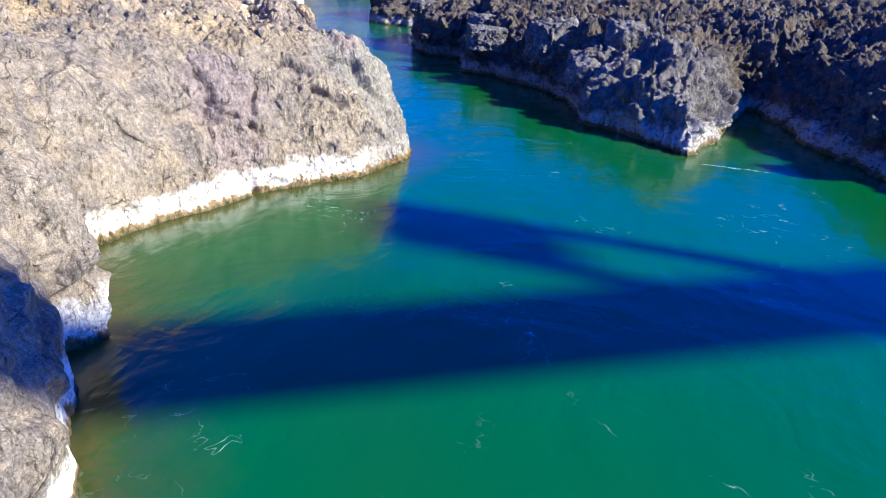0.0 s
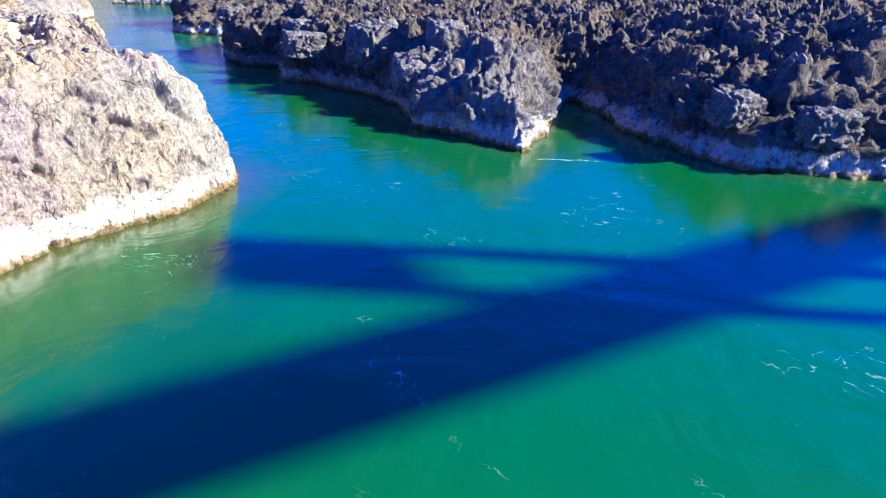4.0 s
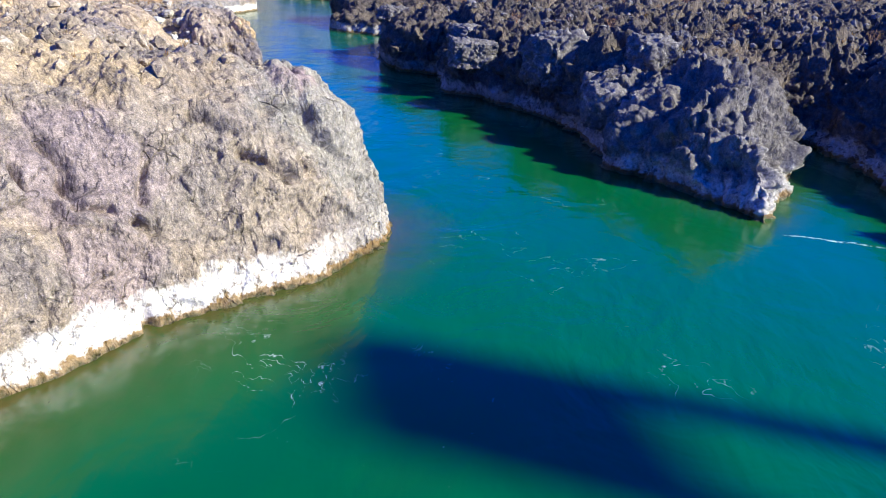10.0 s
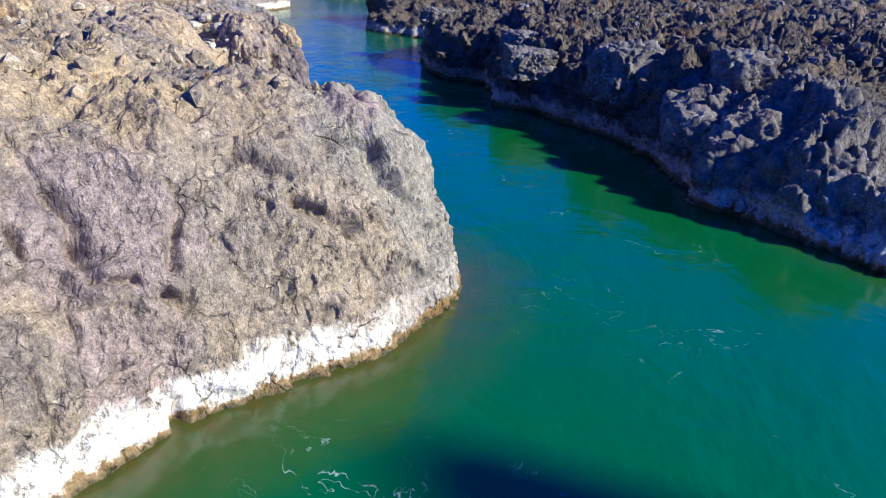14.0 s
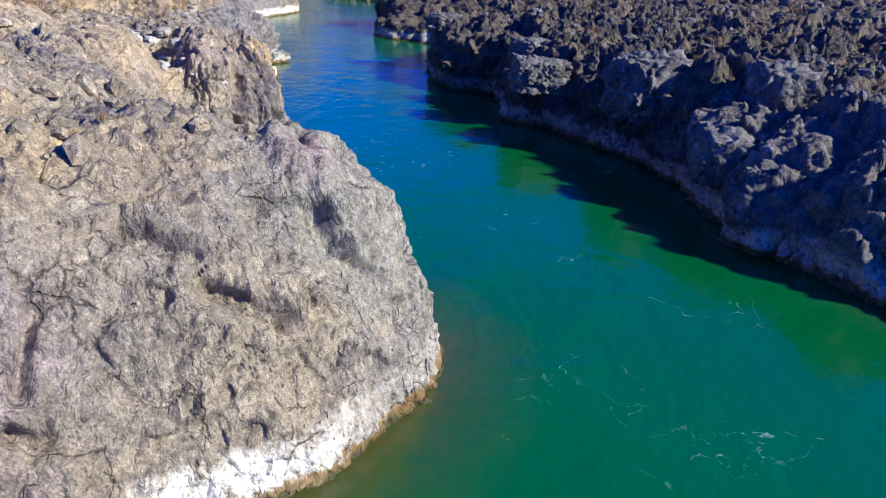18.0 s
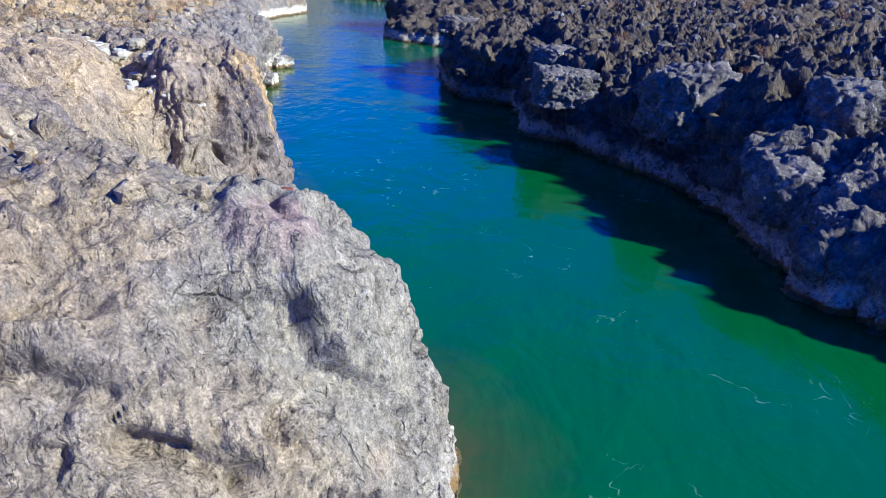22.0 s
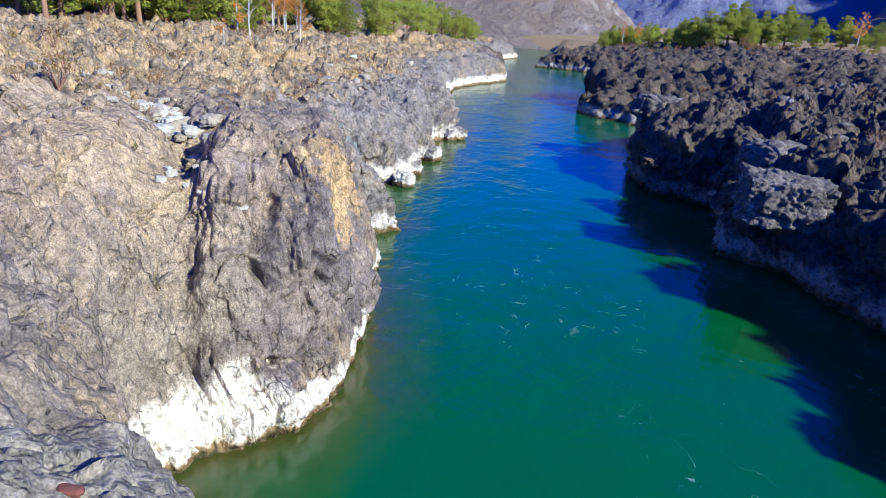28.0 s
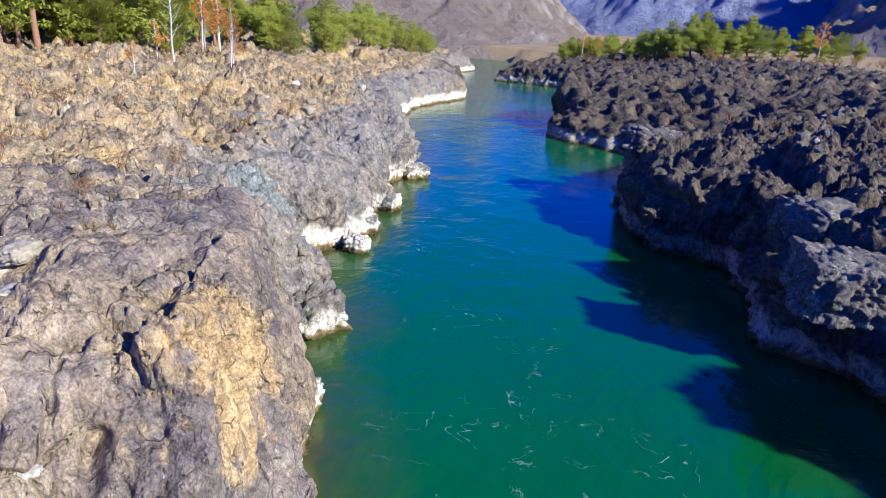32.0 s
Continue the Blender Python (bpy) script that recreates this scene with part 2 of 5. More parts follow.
def gorge_rock():
    """The rock of the whole gorge; its tints change from place to place."""
    k = Mat("gorge_rock")
    att = k.n("ShaderNodeAttribute")
    att.attribute_name = "kind_of_rock"
    split = k.n("ShaderNodeSeparateColor")
    k.link(att.outputs["Color"], split.inputs[0])
    weight = (split.outputs[0], split.outputs[1], split.outputs[2], att.outputs["Alpha"])
    jitter = k.ramp(k.noise(0.35, 5, 0.65), 0.3, 0.7, -0.3, 0.3)
    big = k.ramp(k.noise(0.10, 5, 0.62, 0.2), 0.42, 0.58)
    mid = k.ramp(k.noise(0.42, 6, 0.62, 0.1), 0.48, 0.62)
    pale = k.ramp(k.noise(0.75, 6, 0.62, 0.1), 0.56, 0.68, 0, 0.55)

    def tint(main, warm, dark, light):
        return k.mix(pale, k.mix(mid, k.mix(big, main, warm), dark), light)

    col = tint((0.236, 0.198, 0.152), (0.266, 0.211, 0.140), (0.172, 0.145, 0.119), (0.292, 0.253, 0.195))
    sets = [((0.195, 0.162, 0.143), (0.258, 0.202, 0.134), (0.118, 0.098, 0.096), (0.300, 0.258, 0.205)),
            ((0.226, 0.205, 0.186), (0.268, 0.226, 0.174), (0.151, 0.140, 0.136), (0.302, 0.273, 0.235)),
            ((0.090, 0.074, 0.061), (0.118, 0.092, 0.064), (0.046, 0.040, 0.037), (0.185, 0.158, 0.130)),
            ((0.330, 0.252, 0.150), (0.375, 0.270, 0.125), (0.165, 0.135, 0.102), (0.470, 0.385, 0.255))]
    for w, t in zip(weight, sets):
        col = k.mix(k.ramp(k.math("ADD", w, jitter), 0.32, 0.68), col, tint(*t))

    def spot(col, centre, radius, colour, most=0.9, blur=3.0):
        off = k.n("ShaderNodeVectorMath", op="DISTANCE")
        k.put(off.inputs[0], k.at)
        off.inputs[1].default_value = centre
        d = k.math("ADD", off.outputs["Value"], k.ramp(k.noise(0.5, 6, 0.65), 0.25, 0.75, -blur, blur))
        return k.mix(k.ramp(d, radius * 1.12, radius * 0.75, 0, most), col, colour)

    col = spot(col, (-19.5, 56.0, 9.5), 8.5, (0.235, 0.218, 0.178), 0.8)
    col = spot(col, (-23.0, 52.2, 11.2), 1.9, (0.245, 0.173, 0.160), 0.8, 0.8)
    col = spot(col, (-37.8, 76.6, 11.0), 3.2, (0.394, 0.279, 0.129), 0.9, 2.4)
    col = spot(col, (-40.5, 66.5, 7.0), 5.5, (0.245, 0.207, 0.153), 0.8)
    col = spot(col, (-44.5, 66.0, 12.0), 4.0, (0.340, 0.245, 0.116), 0.7, 2.5)
    col = spot(col, (-64.0, 102.0, 8.0), 3.5, (0.204, 0.224, 0.214), 0.9, 1.5)
    col = spot(col, (-46, 67.5, 13), 8.5, (0.36, 0.285, 0.19), 0.6, 4.0)
    col = spot(col, (9, 78, 6), 21, (0.142, 0.128, 0.118), 0.85, 5.0)
    col = spot(col, (-36.4, 67.4, 1.2), 2.9, (0.80, 0.735, 0.62), 0.95, 1.2)
    col = spot(col, (-29.5, 38.6, 8.5), 4.2, (0.228, 0.180, 0.165), 0.75, 2.0)
    col = spot(col, (-26.5, 36.2, 4.0), 3.0, (0.262, 0.205, 0.180), 0.7, 1.6)
    col = spot(col, (-33.0, 44.0, 15.0), 5.5, (0.330, 0.255, 0.145), 0.7, 3.0)
    col = spot(col, (-22.5, 46.5, 5.0), 4.0, (0.275, 0.225, 0.155), 0.7, 2.0)
    for place, size in (((15, 69, 4.5), 8.0), ((-1, 86, 7), 4.5), ((-44, 152, 6), 5.0)):
        col = spot(col, place, size, (0.225, 0.208, 0.194), 0.75, 3.0)
    col = spot(col, (-43.6, 67.8, 10.9), 0.55, (0.40, 0.33, 0.05), 0.8, 0.35)      # lichen
    col = spot(col, (-42.2, 66.6, 9.2), 0.45, (0.42, 0.34, 0.05), 0.7, 0.35)
    nose = k.n("ShaderNodeVectorMath", op="DISTANCE")     # the water scours the nose of the promontory
    k.put(nose.inputs[0], k.at)
    nose.inputs[1].default_value = (-16.5, 51.5, 1.5)
    bleached = k.ramp(nose.outputs["Value"], 3.5, 9.0, 0.22, 1.0)
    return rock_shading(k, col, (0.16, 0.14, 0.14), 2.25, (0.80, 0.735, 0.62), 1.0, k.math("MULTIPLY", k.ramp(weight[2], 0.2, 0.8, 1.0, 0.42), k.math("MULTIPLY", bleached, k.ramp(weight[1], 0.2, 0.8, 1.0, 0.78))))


def boulder_rock(name, main, dark, light, band=0.9):
    k = Mat(name)
    col = k.mix(k.ramp(k.noise(0.5, 6, 0.65), 0.4, 0.6), main, dark)
    col = k.mix(k.ramp(k.noise(0.9, 6, 0.65), 0.55, 0.66), col, light)
    return rock_shading(k, col, dark, band, (0.76, 0.70, 0.60), 0.6, 0.45 if band > 1.55 else 0.9)


ROCK = gorge_rock()


def ground_material():
    k = Mat("dry_steppe")
    col = k.mix(k.ramp(k.noise(0.05, 6, 0.65), 0.4, 0.62), (0.32, 0.225, 0.115), (0.22, 0.175, 0.09))
    col = k.mix(k.ramp(k.noise(0.9, 7, 0.7), 0.45, 0.65), col, (0.26, 0.195, 0.11))
    col = k.mix(k.ramp(k.noise(0.3, 4), 0.58, 0.68, 0, 0.6), col, (0.13, 0.15, 0.05))
    return k.done(col, 0.95, k.bump(k.noise(1.6, 7, 0.7), 0.5), 0.15)


STREAK = (15.6, 65.6, 8.5, -0.05)      # place, length and bearing of the foam line


def water_material():
    """Emerald glacial water: milky green body, mirror-like rippled surface, drifting foam threads and flecks; olive over the shallows."""
    k = Mat("emerald_river")
    shore = k.n("ShaderNodeAttribute")
    shore.attribute_name = "shallow"
    flow = k.scaled((1.0, 0.45, 1.0), (0, 0, 25))
    col = k.mix(k.ramp(k.noise(0.035, 3), 0.35, 0.65), (0.011, 0.072, 0.012), (0.008, 0.074, 0.018))
    bed = k.mix(k.ramp(k.noise(0.7, 6, 0.6, 0.5), 0.35, 0.65), (0.026, 0.050, 0.006), (0.046, 0.052, 0.010))
    col = k.mix(k.math("MULTIPLY", shore.outputs["Fac"], k.ramp(k.noise(0.3, 5), 0.2, 0.7, 0.55, 1.0)), col, bed)
    near = k.math("POWER", shore.outputs["Fac"], 6.0)
    col = k.mix(k.math("MULTIPLY", near, k.ramp(k.noise(1.1, 6, 0.65), 0.35, 0.55, 0.3, 1.0)), col, (0.075, 0.046, 0.009))

    def swirled(scale, amount, seed):
        v = k.n("ShaderNodeVectorMath", op="MULTIPLY_ADD")
        k.put(v.inputs[0], k.noise(scale, 4, 0.55, 1.4, k.scaled((1, 1, 1), (0, 0, seed)), True))
        v.inputs[1].default_value = (amount, amount, 0)
        k.put(v.inputs[2], k.at)
        return v.outputs[0]

    # threads of foam: lines of level in eddying noise, here and there
    eddy = k.noise(0.20, 3, 0.5, 1.2, swirled(0.16, 5.0, 0))
    thread = k.ramp(k.math("ABSOLUTE", k.math("SUBTRACT", eddy, 0.52)), 0.0, 0.0065, 1, 0)
    thread = k.math("MULTIPLY", thread, k.ramp(k.noise(0.9, 7, 0.75), 0.46, 0.60))
    thread = k.math("MULTIPLY", thread, k.ramp(k.noise(0.07, 3), 0.53, 0.62))
    # flecks: single bubbles drifting in long trails
    dots = k.ramp(k.cells(2.0, swirled(0.3, 2.0, 40)), 0.060, 0.035)
    trail = k.ramp(k.noise(0.10, 4, 0.6, 0.8, k.scaled((1.6, 0.5, 1), (0, 0, 25))), 0.52, 0.66)
    dots = k.math("MULTIPLY", dots, k.math("MULTIPLY", trail, k.ramp(k.noise(0.9, 2), 0.45, 0.55)))
    foam = k.math("MAXIMUM", k.math("MULTIPLY", thread, 0.6), k.math("MULTIPLY", dots, 0.9))
    # a standing line of foam where the side channel meets the river below the lava point
    off = k.n("ShaderNodeVectorMath", op="SUBTRACT")
    k.put(off.inputs[0], k.warp(0.45, 1.1))
    off.inputs[1].default_value = (STREAK[0], STREAK[1], 0)
    turned = k.n("ShaderNodeVectorRotate")
    turned.rotation_type = "Z_AXIS"
    k.put(turned.inputs["Vector"], off.outputs[0])
    turned.inputs["Angle"].default_value = -STREAK[3]
    length, across = k.axis(0, turned.outputs[0]), k.math("ABSOLUTE", k.axis(1, turned.outputs[0]))
    line = k.math("MULTIPLY", k.ramp(across, 0.05, 0.22, 1, 0), k.math("MULTIPLY", k.ramp(length, 0.0, 1.0), k.ramp(length, STREAK[2], STREAK[2] - 2.5)))
    foam = k.math("MAXIMUM", foam, k.math("MULTIPLY", line, k.ramp(k.noise(2.2, 5, 0.7), 0.42, 0.62)))
    foam = k.math("MULTIPLY", foam, k.ramp(shore.outputs["Fac"], 0.05, 0.4, 1.0, 0.25))
    col = k.mix(k.math("MULTIPLY", foam, 0.8), col, (0.62, 0.72, 0.70))
    ripple = k.math("ADD", k.noise(0.4, 2, 0.5, 0.3, flow), k.math("MULTIPLY", k.noise(1.7, 3, 0.5, 0.3, flow), 0.22))
    ripple = k.math("ADD", ripple, k.math("MULTIPLY", k.noise(0.11, 3, 0.5, 2.0), 1.4))
    rough_water = k.ramp(k.noise(0.03, 3, 0.5, 0.5), 0.40, 0.62, 0.3, 1.2)      # glassy and ruffled stretches
    m = k.done(col, k.ramp(foam, 0, 1, 0.17, 0.6), k.bump(k.math("MULTIPLY", ripple, rough_water), 0.12, 1.0), 0.5)
    k.b.inputs["IOR"].default_value = 1.46
    return m


def plain(name, col, rough=0.8, scale=6.0, vary=0.3, bump=0.02, metal=0.0):
    k = Mat(name)
    c = k.mix(k.ramp(k.noise(scale, 5, 0.6), 0.3, 0.7), tuple(v * (1 - vary) for v in col), tuple(min(1, v * (1 + vary)) for v in col))
    k.b.inputs["Metallic"].default_value = metal
    return k.done(c, rough, k.bump(k.noise(scale * 3, 4), bump) if bump else None, 0.3)


def leaf_material(name, a, b):
    k = Mat(name)
    g = k.n("ShaderNodeNewGeometry")
    o = k.n("ShaderNodeObjectInfo")
    c = k.mix(g.outputs["Random Per Island"], a, b)
    c = k.mix(k.ramp(o.outputs["Random"], 0, 1, 0, 0.35), c, tuple(v * 0.55 for v in a))
    m = k.done(c, 0.7, None, 0.2)
    thin = k.n("ShaderNodeBsdfTranslucent")
    k.put(thin.inputs["Color"], c)
    both = k.n("ShaderNodeMixShader")
    both.inputs[0].default_value = 0.5
    k.link(k.b.outputs[0], both.inputs[1])
    k.link(thin.outputs[0], both.inputs[2])
    k.link(both.outputs[0], k.t.nodes["Material Output"].inputs["Surface"])
    return m


def mountain_material(name, rock, scree, grass):
    k = Mat(name)
    g = k.n("ShaderNodeNewGeometry")
    up = k.axis(2, g.outputs["Normal"])
    col = k.mix(k.ramp(k.noise(0.016, 8, 0.66), 0.4, 0.62), rock, scree)
    col = k.mix(k.ramp(k.math("ADD", up, k.ramp(k.noise(0.01, 6), 0.3, 0.7, -0.25, 0.25)), 0.62, 0.85, 0, 0.8), col, grass)
    return k.done(col, 0.95, k.bump(k.noise(0.03, 8, 0.72), 30.0), 0.1)


def slab_material():
    k = Mat("pale_stone")
    o = k.n("ShaderNodeObjectInfo")
    col = k.mix(k.ramp(o.outputs["Random"], 0.2, 0.9), (0.47, 0.44, 0.38), (0.30, 0.25, 0.175))
    col = k.mix(k.ramp(k.noise(5.0, 5, 0.6), 0.35, 0.65), col, k.mix(1.0, col, (0.66, 0.65, 0.63), "MULTIPLY"))
    return k.done(col, 0.85, k.bump(k.noise(9.0, 5, 0.65), 0.05), 0.3)


GROUND = ground_material()
WATER = water_material()
PALE_STONE = slab_material()
GREY_STONE = boulder_rock("grey_boulder", (0.22, 0.195, 0.165), (0.14, 0.13, 0.12), (0.30, 0.275, 0.24), 1.5)
TAN_STONE = boulder_rock("tan_boulder", (0.33, 0.265, 0.17), (0.21, 0.175, 0.12), (0.40, 0.345, 0.25), 1.5)
LAVA_STONE = boulder_rock("lava_boulder", (0.155, 0.14, 0.133), (0.098, 0.089, 0.087), (0.235, 0.218, 0.20), 1.6)
PINE_BARK = plain("pine_bark", (0.25, 0.14, 0.08), 0.9, 8.0, 0.4, 0.05)
BIRCH_BARK = plain("birch_bark", (0.50, 0.46, 0.40), 0.7, 5.0, 0.25, 0.02)
PINE_LEAF = leaf_material("pine_needles", (0.44, 0.45, 0.05), (0.25, 0.29, 0.035))
YELLOW_LEAF = leaf_material("autumn_leaves", (0.72, 0.36, 0.05), (0.55, 0.24, 0.03))
BUSH_LEAF = leaf_material("dry_shrub", (0.30, 0.17, 0.06), (0.22, 0.16, 0.05))
GREEN_TUFT = leaf_material("green_tuft", (0.20, 0.21, 0.05), (0.30, 0.26, 0.07))
CONCRETE = plain("bridge_concrete", (0.42, 0.41, 0.39), 0.9, 2.0, 0.15)
STEEL = plain("painted_steel", (0.22, 0.25, 0.27), 0.5, 4.0, 0.15, 0.0, 0.6)
RUST_STONE = plain("rust_red_stone", (0.12, 0.045, 0.032), 0.8, 4.0, 0.3)

# ---- noise on arrays of points ----
def hashed(ix, iy, iz, seed):
    h = (ix.astype(np.uint32) * np.uint32(374761393) + iy.astype(np.uint32) * np.uint32(668265263) + iz.astype(np.uint32) * np.uint32(2147483647) + np.uint32(seed * 974711 + 13))
    h = (h ^ (h >> np.uint32(13))) * np.uint32(1274126177)
    h = (h ^ (h >> np.uint32(16))) * np.uint32(2246822519)
    return ((h ^ (h >> np.uint32(15))) & np.uint32(0xFFFFFF)).astype(np.float32) / np.float32(0xFFFFFF)


def value_noise(p, wl, seed):
    """Smooth noise of that wavelength, -1 to 1."""
    q = (p / wl).astype(np.float32)
    i = np.floor(q).astype(np.int64)
    f = q - i
    f = f * f * f * (f * (f * 6 - 15) + 10)
    total = 0
    for dx in (0, 1):
        wx = f[:, 0] if dx else 1 - f[:, 0]
        for dy in (0, 1):
            wy = f[:, 1] if dy else 1 - f[:, 1]
            for dz in (0, 1):
                wz = f[:, 2] if dz else 1 - f[:, 2]
                total = total + wx * wy * wz * hashed(i[:, 0] + dx, i[:, 1] + dy, i[:, 2] + dz, seed)
    return total * 2 - 1


TURN = np.array(Euler((0.6, 0.9, 0.4)).to_matrix(), np.float32)


def fbm(p, wl, octaves, seed, gain=0.5, ridged=False):
    out, amp = 0, 1.0
    for o in range(octaves):
        v = value_noise(p, wl, seed + o)
        out = out + amp * ((1 - 2 * np.abs(v)) if ridged else v)
        p, wl, amp = p @ TURN.T + 7.3, wl * 0.49, amp * gain
    return out


def cells_noise(p, wl, seed):
    """Distances to the nearest and second-nearest of scattered seeds, and the nearest one's own number."""
    q = p / wl
    i = np.floor(q).astype(np.int64)
    f1, f2, own = np.full(len(p), 9.0), np.full(len(p), 9.0), np.zeros(len(p))
    for dx in (-1, 0, 1):
        for dy in (-1, 0, 1):
            for dz in (-1, 0, 1):
                c = i + (dx, dy, dz)
                s = np.stack([hashed(c[:, 0], c[:, 1], c[:, 2], seed + n) for n in range(3)], 1)
                d = ((c + s - q) ** 2).sum(1)
                near = d < f1
                f2 = np.where(near, f1, np.minimum(f2, d))
                own = np.where(near, s[:, 0], own)
                f1 = np.where(near, d, f1)
    return np.sqrt(f1), np.sqrt(f2), own


def facets(p, wl, seed):
    """Broken planes: each cell of scattered seeds is a facet with a tilt and a height of its own."""
    q = p / wl
    i = np.floor(q).astype(np.int64)
    total, out = np.full(len(p), 1e-9), np.zeros(len(p))
    for dx in (-1, 0, 1):
        for dy in (-1, 0, 1):
            for dz in (-1, 0, 1):
                c = i + (dx, dy, dz)
                s = [hashed(c[:, 0], c[:, 1], c[:, 2], seed + n) for n in range(3)]
                off = q - c - np.stack(s, 1)
                d = (off ** 2).sum(1)
                w = np.exp(-36 * d)
                tilt = (off[:, 0] * (s[1] - 0.5) + off[:, 1] * (s[2] - 0.5) + off[:, 2] * (s[0] - 0.5)) * 2.0
                out = out + w * ((s[0] + s[1] - 1.0) * 0.32 + tilt)
                total = total + w
    return out / total


# ---- plan of the gorge: the river's two shores ----
LEFT_SHORE = [(8, -60), (-4, -25), (-13.4, 2.6), (-17.0, 6.4), (-21.5, 10.5), (-20.7, 13.1), (-24.6, 17), (-30, 22.5), (-28.9, 26.2), (-27, 31.5), (-25.3, 36.3), (-22, 41.9), (-19.5, 44.4), (-17.7, 48.0), (-16.8, 52.5), (-17.0, 56.2), (-20.6, 59.8),
              (-30, 60.6), (-36.6, 63.6), (-36.4, 66.2), (-35.0, 70.0), (-35.7, 74.0), (-38.4, 79), (-44.5, 86), (-47.5, 88.5), (-53.2, 93.5), (-52.8, 98.8), (-57, 101), (-64.5, 107), (-63.5, 111.5), (-64.5, 118.5), (-69.5, 120.2), (-68, 127), (-75.5, 137.5),
              (-75.8, 144), (-92, 165), (-114, 195), (-121, 215), (-122.7, 241.5), (-150, 285), (-178, 324), (-182, 358), (-230, 392), (-420, 410), (-900, 420), (-900, -60)]
RIGHT_SHORE = [(160, -60), (120, 20), (92, 50), (70, 57.5), (54.7, 58.5), (45, 60.1), (39.2, 62.1), (34.3, 68.2), (30.1, 76.8), (28.4, 90), (27.5, 101), (24.5, 101), (22.4, 91), (18.1, 76.5), (14.2, 67.6), (10, 71.8), (6, 76.1), (1.0, 79.6), (1.1, 84), (-0.3, 89), (-4.4, 97.6),
               (-8, 102.7), (-13, 107), (-18.2, 112.9), (-24.6, 114.5), (-26.2, 125), (-29.5, 132.1), (-38, 133), (-42, 137.5), (-47.1, 153.3), (-44, 168), (-47, 181), (-58.7, 188.3), (-70, 191.5), (-77.1, 196), (-77, 203), (-83.5, 216), (-83, 226), (-80, 245), (-87, 275),
               (-100, 304), (-118, 314), (-150, 316), (-153, 326), (-146, 352), (-158, 430), (-230, 468), (-420, 480), (-900, 500), (-900, 3000), (2500, 3000), (2500, -60)]


def shore_distance(x, y, shore):
    """Distance to a shore line, above zero on the land."""
    best, inside = np.full(x.shape, 1e18), np.zeros(x.shape, bool)
    for (ax, ay), (bx, by) in zip(shore, shore[1:] + shore[:1]):
        ex, ey = bx - ax, by - ay
        t = np.clip(((x - ax) * ex + (y - ay) * ey) / (ex * ex + ey * ey), 0, 1)
        best = np.minimum(best, (x - ax - t * ex) ** 2 + (y - ay - t * ey) ** 2)
        if ay != by:
            inside ^= ((ay > y) != (by > y)) & (x < ex * (y - ay) / ey + ax)
    return np.where(inside, 1, -1) * np.sqrt(best)


# place x, y; height of the rim; width of the slope up to it; its fullness (small: sheer, bulging); gain of height inland; how far the face hangs over its foot
RELIEF = [(-14, 4, 12, 5, 0.6, 0.30, 0.2), (-22, 14, 14, 5, 0.55, 0.35, 0.2), (-31, 26, 14, 9, 0.65, 0.2, 0), (-28, 36, 14, 10.5, 0.72, 0.2, 0), (-22, 46, 14, 9, 0.66, 0.2, 0), (-18, 53, 13.1, 7.8, 0.66, 0.25, 0), (-24, 49, 12.6, 9.5, 0.74, 0.25, 0), (-23, 58, 12.4, 6.0, 0.6, 0.15, 0),
          (-31, 56.5, 12.4, 6.4, 0.62, 0.08, 0), (-38, 63, 13.6, 7, 0.8, 0.2, 0), (-43, 66, 14.5, 8, 0.8, 0.12, 0), (-36.5, 69.5, 12.6, 6.6, 0.80, 0.16, 0.2), (-36.0, 75.0, 13.6, 1.9, 0.20, 0.12, 0), (-38.5, 79, 13.4, 1.9, 0.22, 0.12, 0), (-45, 86, 12.5, 3.4, 0.36, 0.12, 0.2), (-54, 97, 8.6, 5.4, 0.5, 0.24, 0), (-65, 112, 8.2, 4.6, 0.42, 0.26, 0.3), (-76, 142, 8.2, 5, 0.42, 0.26, 0.3), (-118, 205, 8, 9, 0.55, 0.24, 0), (-178, 330, 8, 10, 0.6, 0.2, 0),
          (16, 68, 6.8, 6.0, 0.8, 0.30, 0.2), (2, 82, 7.0, 4.0, 0.55, 0.24, 0.8), (-2, 92, 8.9, 3.2, 0.42, 0.22, 1.0), (-6, 101, 9.8, 3.0, 0.36, 0.22, 1.1), (-13, 108, 9.0, 3.0, 0.34, 0.22, 1.1), (-20, 113, 8.4, 2.8, 0.32, 0.22, 1.1), (-30, 132, 9.2, 2.6, 0.28, 0.20, 1.1), (-46, 152, 8.8, 3.2, 0.3, 0.2, 0.6), (-66, 190, 4.2, 7, 0.7, 0.28, 0), (-81, 219, 11.0, 3.5, 0.3, 0.18, 0), (-92, 270, 9, 5, 0.5, 0.22, 0), (-148, 318, 6.5, 7, 0.5, 0.2, 0),
          (36, 66, 10, 10, 0.7, 0.4, 0), (55, 59, 9, 10, 0.65, 0.42, 0), (29, 90, 11, 11, 0.7, 0.4, 0), (95, 52, 9, 9, 0.6, 0.3, 0), (-200, 470, 8, 8, 0.5, 0.02, 0)]
# ravines: width, depth, then the points of their floor line
RAVINES = [(1.9, 2.0, (-36.4, 64.6), (-40.6, 67.2), (-43.2, 69.2), (-45.6, 72.2)), (2.0, 1.4, (-45.6, 72.2), (-52.0, 74.8), (-60, 77.5))]


def relief(x, y):
    w = np.zeros(x.shape)
    got = [np.zeros(x.shape) for _ in range(5)]
    for px, py, *vals in RELIEF:
        k = 1 / ((x - px) ** 2 + (y - py) ** 2 + 6) ** 1.6
        w += k
        for g, v in zip(got, vals):
            g += k * v
    return [g / w for g in got]


